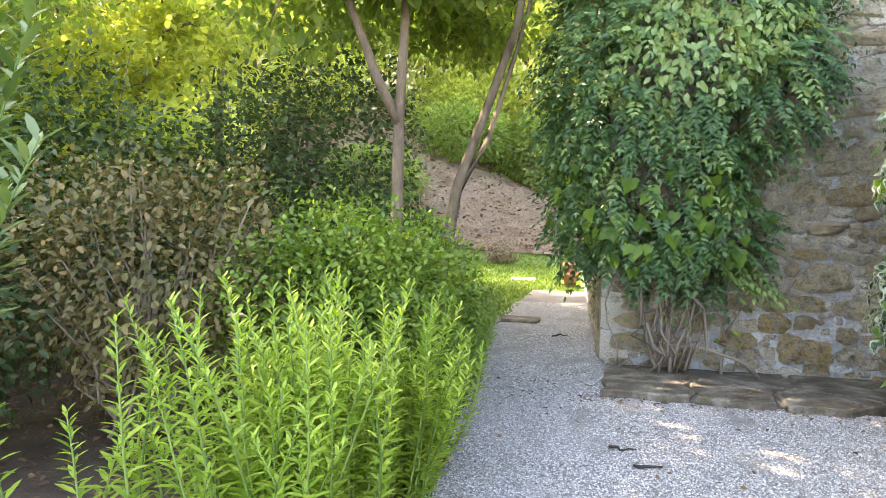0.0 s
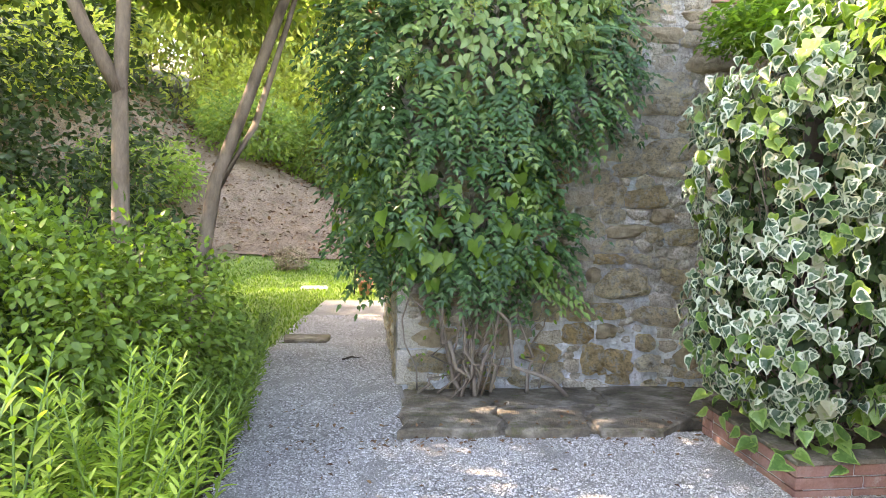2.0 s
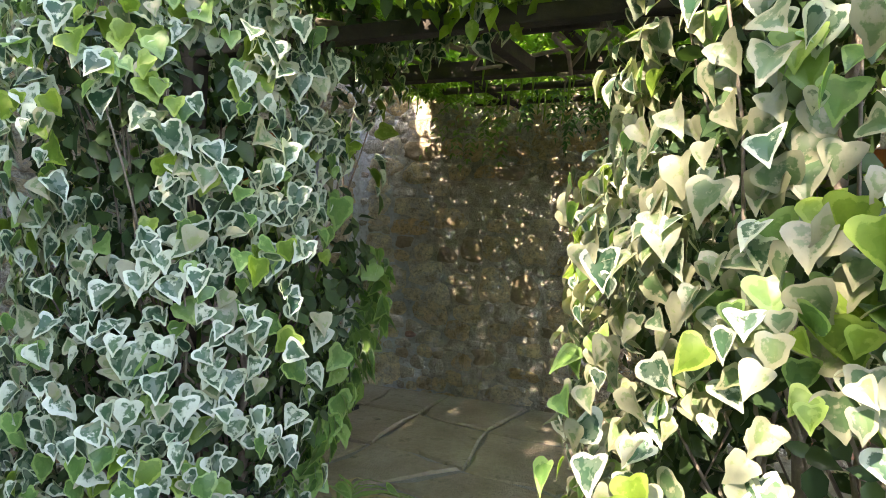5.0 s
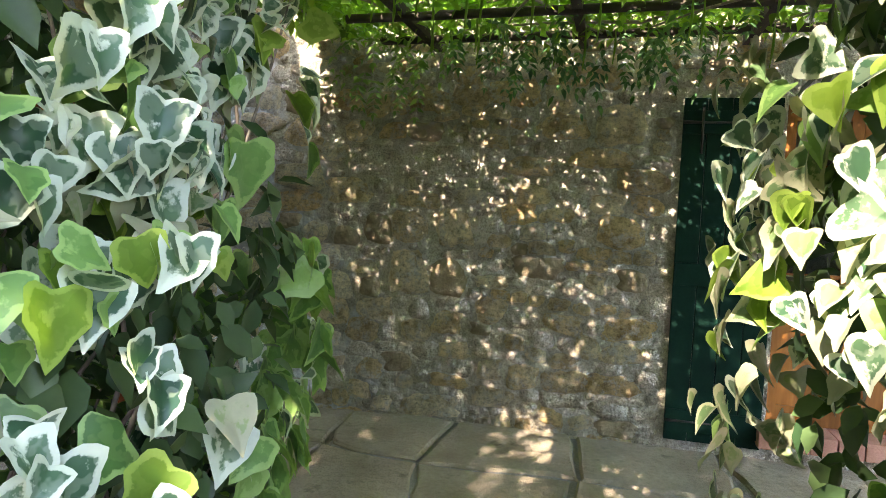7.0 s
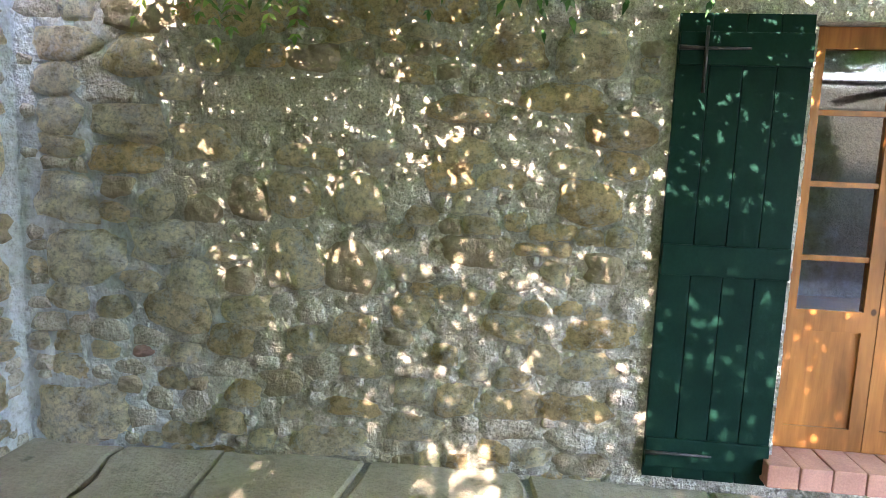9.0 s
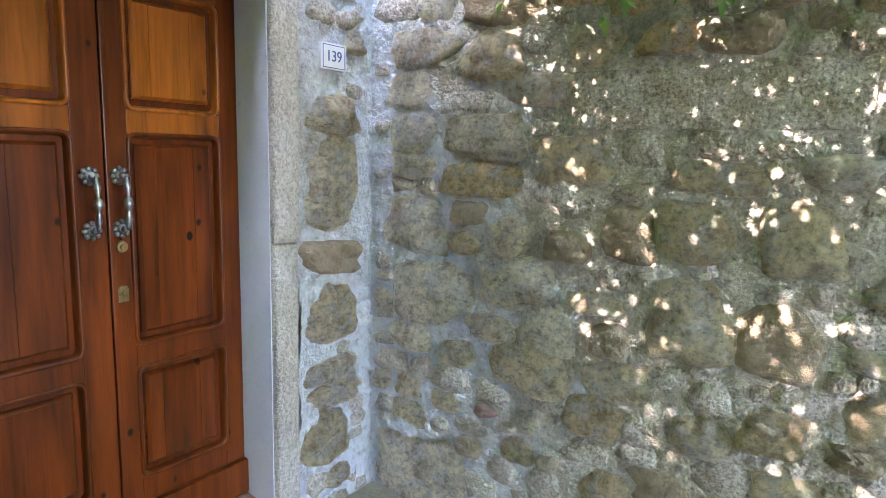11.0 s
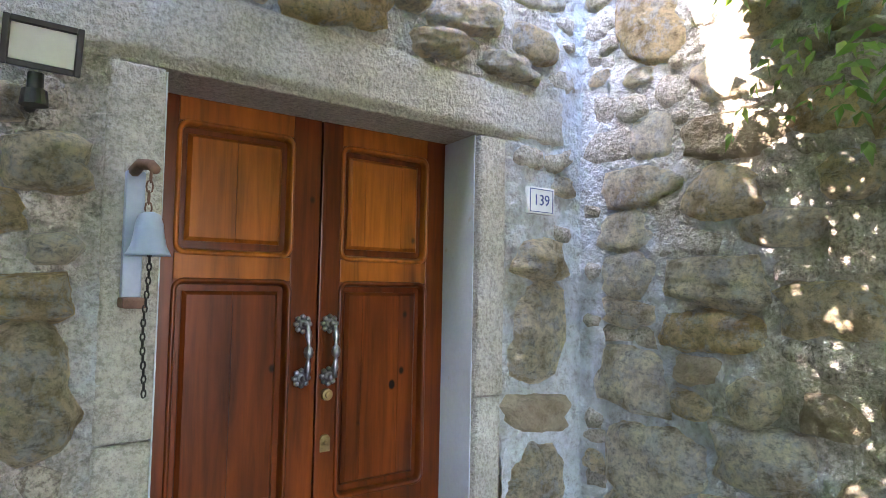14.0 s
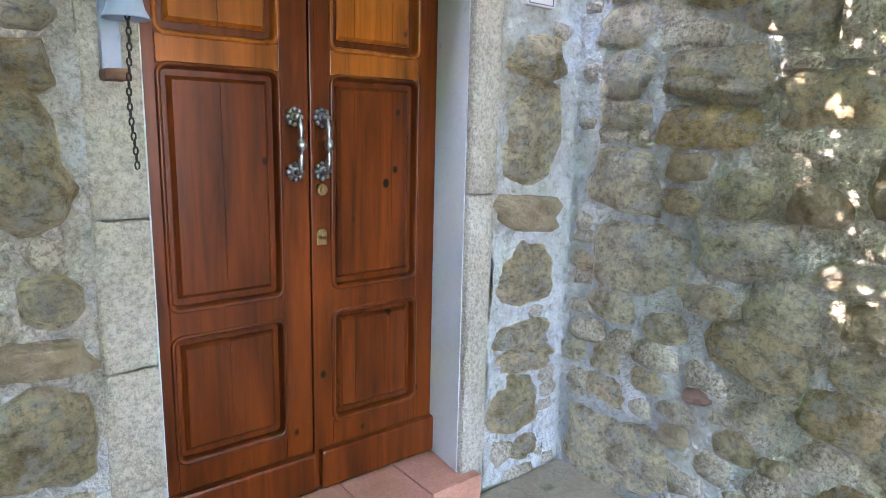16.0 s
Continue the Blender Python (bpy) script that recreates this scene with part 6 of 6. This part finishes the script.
p[:, 2] = [lift(a, b2) + 0.04 for a, b2 in p[:, :2]]
leaves("bank_litter", OVAL_LEAF, p, unit(rng.normal(0, 1, p.shape) * np.array([1, 1, 0.3])), unit(rng.normal(0, 0.4, p.shape) + np.array([0, 0, 1])), rng.uniform(0.06, 0.15, n), M_LITTER, None, "dry brown leaves strewn over the bank")
bpy.data.objects["bank_litter"]["category"] = "leaves"
n = 2600
p = np.column_stack([rng.uniform(-4.5, -0.65, n), rng.uniform(0.3, 4.6, n), np.zeros(n)])
p[:, 2] = [lift(a, b2) + 0.015 for a, b2 in p[:, :2]]
leaves("leaf_litter", OVAL_LEAF, p, unit(rng.normal(0, 1, p.shape) * np.array([1, 1, 0.2])), unit(rng.normal(0, 0.35, p.shape) + np.array([0, 0, 1])), rng.uniform(0.03, 0.07, n), M_LITTER, None, "brown leaf litter on the planting bed")
bpy.data.objects["leaf_litter"]["category"] = "leaves"
for k, (x, y) in enumerate(((0.3, 3.85), (0.42, 3.6), (-0.1, 6.6), (2.0, 3.6))):
    tw = tubes("twig", [(wander(rng, (x, y, 0.012), (x + 0.16, y - 0.03 + 0.05 * k, 0.014), 4, 0.008), [0.008, 0.01, 0.009, 0.006, 0.004])], M_BEAM)
    tagged(tw, "short dark twig lying on the gravel", "twig", "twigs")


# ---- rubble stones of the walls ----
def stone_mesh(seed, boxy, n=18, rings=((1.25, -0.5), (1.08, 0.12), (0.97, 0.55), (0.83, 0.84), (0.55, 0.95), (0.27, 1.0))):
    """One irregular stone face: flanks sunk in the mortar, worn edge, chipped and hollowed top; unit size."""
    r = np.random.default_rng(seed)
    V = []
    power = 2.6 + boxy * 4.0
    rim = []
    ph = r.uniform(0, 6.3, 3)
    for k in range(n):
        a = 2 * math.pi * (k + r.uniform(-0.3, 0.3)) / n
        c, s = math.cos(a), math.sin(a)
        wave = 1 + 0.08 * math.sin(2 * a + ph[0]) + 0.07 * math.sin(3 * a + ph[1]) + 0.04 * math.sin(5 * a + ph[2])
        q = (abs(c) ** power + abs(s) ** power) ** (-1 / power) * wave * r.uniform(0.92, 1.05) * 0.5
        rim.append((c * q, s * q))
    for scale, h in rings:
        for x, y in rim:
            p = Vector((x * scale * 4.2, y * scale * 4.2, seed * 1.7))
            chip = 0.34 * noise.noise(p) + 0.22 * noise.noise(p * 2.3) + r.normal(0, 0.07)
            V.append((x * scale, -(h + (chip if h > 0 else 0.0)), y * scale))
    V.append((0.0, -1.0 + r.normal(0, 0.12), 0.0))
    F = []
    last = len(rings) - 1
    for j in range(last):
        F += [(j * n + k, j * n + (k + 1) % n, (j + 1) * n + (k + 1) % n, (j + 1) * n + k) for k in range(n)]
    F += [(last * n + k, last * n + (k + 1) % n, (last + 1) * n) for k in range(n)]
    return V, F


def stone_set(name, mats, seed):
    out = []
    for k in range(16):
        V, F = stone_mesh(seed + k, k % 3 * 0.4)
        for mat in mats:
            me = bpy.data.meshes.new(name)
            me.from_pydata(V, [], F)
            me.materials.append(mat)
            me.shade_smooth()
            out.append(me)
    return out


M_PACK = mat_noise("packing_stone", [(0.3, (0.3, 0.25, 0.175)), (0.5, (0.45, 0.405, 0.33)), (0.7, (0.56, 0.53, 0.47))], 7.0, 0.9, 24.0, 1.0, 0.05, grit=0.7)
GREY, WARM = stone_set("stone", [M_STONE_GREY], 100), stone_set("stone", [M_STONE], 200)
RED, DARK = stone_set("stone", [M_STONE_RED], 300), stone_set("stone", [M_STONE_DARK], 400)


def lay(wall, me, place, a, z, w, h, deep, roll):
    ob = new("stone", me)
    ob.parent = wall
    ob.matrix_local = place(a, z) @ pose(0, 0, 0, 0, roll, 0) @ Matrix.Diagonal((w, deep, h, 1))


def rubble(wall, place, a0, a1, z0, z1, holes, chosen, seed, pick, gap, limit, proud=(0.03, 0.055), course=(0.1, 0.26), long_=(1.0, 2.2), deep=(0.026, 0.05)):
    """Fill a wall with rough courses round the openings and the chosen stones."""
    rng = np.random.default_rng(seed)
    count = 0
    taken = list(holes)
    for a, z, w, h, kind_ in chosen:
        sets = {"g": GREY, "w": WARM, "r": RED, "d": DARK}[kind_]
        lay(wall, sets[int(rng.integers(len(sets)))], place, a, z, w * 0.97, h * 0.97, rng.uniform(*proud), rng.uniform(-5, 5))
        taken.append((a - w * 0.52, a + w * 0.52, z - h * 0.52, z + h * 0.52))
        count += 1
    z = z0
    while z < z1:
        row = rng.uniform(*course)
        a = a0 + rng.uniform(0, 0.15)
        while a < a1 and count < limit:
            w = row * rng.uniform(*long_)
            h = row * rng.uniform(0.85, 1.12)
            ca, cz = a + w / 2, z + row / 2 + rng.normal(0, 0.015) + 0.03 * math.sin(a * 3 + seed)
            if ca + w * 0.5 < a1 + 0.02 and not any(ca + w * 0.42 > t[0] and ca - w * 0.42 < t[1] and cz + h * 0.42 > t[2] and cz - h * 0.42 < t[3] for t in taken):
                lay(wall, pick(rng, ca, cz), place, ca, cz, w, h, rng.uniform(*deep), rng.normal(0, 5))
                count += 1
                taken.append((ca - w * 0.47, ca + w * 0.47, cz - h * 0.47, cz + h * 0.47))
            a += w + gap(rng, ca, cz)
        z += row + rng.uniform(-0.01, 0.008)
    # small packing stones between the large ones, joined
    V, F = [], []
    shapes = [stone_mesh(700 + k, 0.6, 9, ((1.2, -0.5), (1.0, 0.4), (0.7, 0.9))) for k in range(10)]
    cells = {}
    for t in taken:
        for i in range(int(t[0] / 0.2) - 1, int(t[1] / 0.2) + 2):
            for j in range(int(t[2] / 0.2) - 1, int(t[3] / 0.2) + 2):
                cells.setdefault((i, j), []).append(t)
    for k in range(15000):
        h = 0.13 - 0.08 * k / 15000
        w = h * rng.uniform(1.0, 2.2)
        ca, cz = rng.uniform(a0 + w * 0.5, a1 - w * 0.5), rng.uniform(z0, z1)
        near = [t for i in (-1, 0, 1) for j in (-1, 0, 1) for t in cells.get((int(ca / 0.2) + i, int(cz / 0.2) + j), ())]
        if any(ca + w * 0.4 > t[0] and ca - w * 0.4 < t[1] and cz + h * 0.4 > t[2] and cz - h * 0.4 < t[3] for t in near):
            continue
        if noise.noise(Vector((ca * 2.5, cz * 2.5, seed))) > 0.5:
            continue
        sv, sf = shapes[k % 10]
        m = place(ca, cz) @ pose(0, 0, 0, 0, rng.normal(0, 8), 0) @ Matrix.Diagonal((w, rng.uniform(0.018, 0.032), h, 1))
        F += [tuple(i + len(V) for i in q) for q in sf]
        V += [tuple(m @ Vector(q)) for q in sv]
        cells.setdefault((int(ca / 0.2), int(cz / 0.2)), []).append((ca - w * 0.45, ca + w * 0.45, cz - h * 0.45, cz + h * 0.45))
    tagged(mesh_ob("packing_stones", V, F, M_PACK, wall, "", True), kind="stuff")
    return count


def choose(rng, warm):
    u = rng.random()
    if u < 0.07:
        return DARK[int(rng.integers(16))]
    return (WARM if rng.random() < warm else GREY)[int(rng.integers(16))]


# stones that stand out beside the door, on the corner wall and low on the front: place, size, tone
FRONT_STONES = [(5.72, 2.6, 0.26, 0.15, "w"), (5.36, 2.63, 0.33, 0.14, "g"), (4.83, 2.56, 0.4, 0.22, "w"), (5.24, 2.49, 0.26, 0.11, "g"), (5.58, 2.48, 0.29, 0.1, "g"), (5.11, 2.62, 0.14, 0.08, "g"), (4.46, 2.5, 0.1, 0.08, "w"), (4.57, 2.5, 0.07, 0.08, "w"),
                (5.76, 1.72, 0.29, 0.17, "g"), (5.76, 1.43, 0.29, 0.38, "g"), (5.76, 1.12, 0.31, 0.15, "d"), (5.76, 0.86, 0.3, 0.27, "w"), (5.76, 0.6, 0.31, 0.1, "g"), (5.76, 0.5, 0.29, 0.09, "g"), (5.72, 0.3, 0.25, 0.27, "w"),
                (4.05, 1.9, 0.2, 0.14, "w"), (4.07, 1.69, 0.12, 0.08, "g"), (4.02, 1.57, 0.2, 0.11, "w"), (4.02, 1.34, 0.25, 0.32, "g"), (4.07, 1.0, 0.15, 0.13, "w"), (4.03, 0.85, 0.22, 0.1, "d"), (4.02, 0.64, 0.22, 0.28, "w")]
GARDEN_STONES = [(2.0, 0.15, 0.2, 0.27, "w"), (2.22, 0.13, 0.24, 0.21, "w"), (2.44, 0.29, 0.19, 0.15, "w"), (2.48, 0.11, 0.2, 0.15, "g"), (2.1, 0.39, 0.16, 0.12, "d"), (1.85, 0.37, 0.29, 0.17, "w"), (1.96, 0.86, 0.12, 0.12, "d"), (2.23, 0.79, 0.42, 0.26, "w"), (2.82, 2.95, 0.37, 0.15, "d"), (2.53, 1.36, 0.2, 0.12, "d")]
CORNER_STONES = [(5.81, 1.67, 0.25, 0.19, "g"), (5.44, 1.65, 0.39, 0.17, "w"), (5.8, 1.52, 0.24, 0.1, "g"), (5.46, 1.47, 0.37, 0.15, "w"), (5.06, 1.56, 0.29, 0.18, "w"), (5.79, 1.26, 0.33, 0.24, "g"), (5.51, 1.33, 0.18, 0.1, "d"), (5.53, 1.2, 0.17, 0.1, "w"), (5.3, 1.25, 0.18, 0.16, "w"),
                 (5.06, 1.24, 0.17, 0.14, "d"), (5.7, 0.96, 0.4, 0.29, "g"), (5.28, 1.07, 0.34, 0.2, "g"), (5.79, 0.75, 0.23, 0.14, "g"), (5.39, 0.86, 0.2, 0.11, "g"), (5.13, 0.89, 0.25, 0.19, "g"), (5.55, 0.71, 0.19, 0.12, "g"), (5.2, 0.72, 0.36, 0.21, "w"), (5.39, 0.49, 0.11, 0.06, "r"),
                 (5.74, 0.11, 0.47, 0.35, "g"), (5.46, 0.31, 0.15, 0.09, "d"), (4.92, 0.58, 0.22, 0.17, "w"), (5.16, 0.5, 0.15, 0.1, "g"), (5.09, 0.34, 0.09, 0.07, "d")]
HIGH_STONES = [(5.76, 2.02, 0.33, 0.18, "g"), (5.41, 1.96, 0.27, 0.21, "w"), (5.2, 1.83, 0.28, 0.13, "g"), (5.71, 2.68, 0.28, 0.34, "w"), (5.35, 2.38, 0.32, 0.17, "g"), (4.73, 1.98, 0.19, 0.11, "w"), (4.51, 1.98, 0.24, 0.13, "d"), (4.99, 1.98, 0.2, 0.14, "w"), (3.58, 2.02, 0.3, 0.18, "w"), (3.22, 2.02, 0.33, 0.23, "w"), (3.78, 1.76, 0.32, 0.13, "w"), (3.07, 1.68, 0.34, 0.15, "w")]
SHADED_STONES = [(4.54, 1.52, 0.27, 0.12, "w"), (4.18, 1.55, 0.21, 0.12, "g"), (4.82, 1.3, 0.18, 0.21, "d"), (4.6, 1.32, 0.27, 0.21, "w"), (4.27, 1.33, 0.23, 0.25, "w"), (4.59, 1.01, 0.28, 0.29, "g"), (4.31, 0.99, 0.26, 0.25, "d"), (4.87, 0.89, 0.16, 0.14, "d"), (4.93, 1.03, 0.21, 0.1, "w"), (4.3, 0.68, 0.2, 0.16, "w"), (4.06, 0.66, 0.14, 0.08, "d"),
                 (3.19, 1.35, 0.31, 0.2, "w"), (3.7, 1.1, 0.29, 0.15, "d"), (3.52, 0.74, 0.24, 0.12, "w"), (3.1, 1.05, 0.18, 0.13, "d"), (3.83, 0.59, 0.12, 0.11, "w"), (3.96, 0.2, 0.27, 0.13, "w"), (4.39, 0.09, 0.42, 0.16, "g"), (4.93, 0.15, 0.15, 0.13, "w"), (4.28, 0.28, 0.25, 0.09, "w"), (4.59, 0.24, 0.13, 0.09, "g")]
rubble(wall_front, lambda a, z: pose(a, FY - 0.008, z), WX + 0.02, EX - 0.04, -0.1, 3.7,
       front_holes + [(4.14, 5.61, -1, 2.45), (3.7, 5.94, 2.18, 2.45), (2.8, 3.85, 3.05, 3.9), (5.65, 5.85, 1.88, 2.05)], FRONT_STONES + GARDEN_STONES, 3,
       lambda rng, a, z: choose(rng, 0.35 if z > 0.6 else 0.6), lambda rng, a, z: rng.uniform(0.0, 0.02) + (0.09 if z < 0.75 and a < 3.5 else 0.0), 460, (0.05, 0.085), (0.08, 0.2), (1.3, 2.9), (0.03, 0.055))
rubble(wall_east, lambda a, z: pose(EX - 0.008, a, z, 0, 0, -90), 2.3, FY - 0.03, -0.04, 3.1,
       [(2.2, 2.9, 0, 2.25), (4.1, 5.07, 1.67, 1.89)], CORNER_STONES + HIGH_STONES + SHADED_STONES, 9, lambda rng, a, z: choose(rng, 0.75 if a < 5.3 else 0.35), lambda rng, a, z: rng.uniform(0.0, 0.025) + (0.035 if a > 5.1 else 0.01), 330, (0.036, 0.06), (0.06, 0.17), (1.1, 2.3), (0.024, 0.042))
rubble(wall_west, lambda a, z: pose(WX - 0.008, a, z, 0, 0, -90), FY + 0.02, 9.0, -0.1, 1.5, [(8.1, 9.3, 0.9, 2.2)], [], 14, lambda rng, a, z: choose(rng, 0.4), lambda rng, a, z: rng.uniform(0.02, 0.05), 160)
boxes("dressed_slab", [(EX - 0.03, EX + 0.05, 4.12, 5.06, 1.675, 1.885)], M_PACK, wall_east, "long flat dressed stone set in the wall", 0.008)
# dressed corner stones of the house
for k in range(9):
    z = -0.05 + k * 0.3
    long_ = 0.34 if k % 2 else 0.22
    boxes("corner_stone", [(WX - 0.03, WX + long_, FY - 0.032, FY + 0.56 - long_, z + 0.006, z + 0.292)], M_DRESSED, wall_front, bevel=0.012)
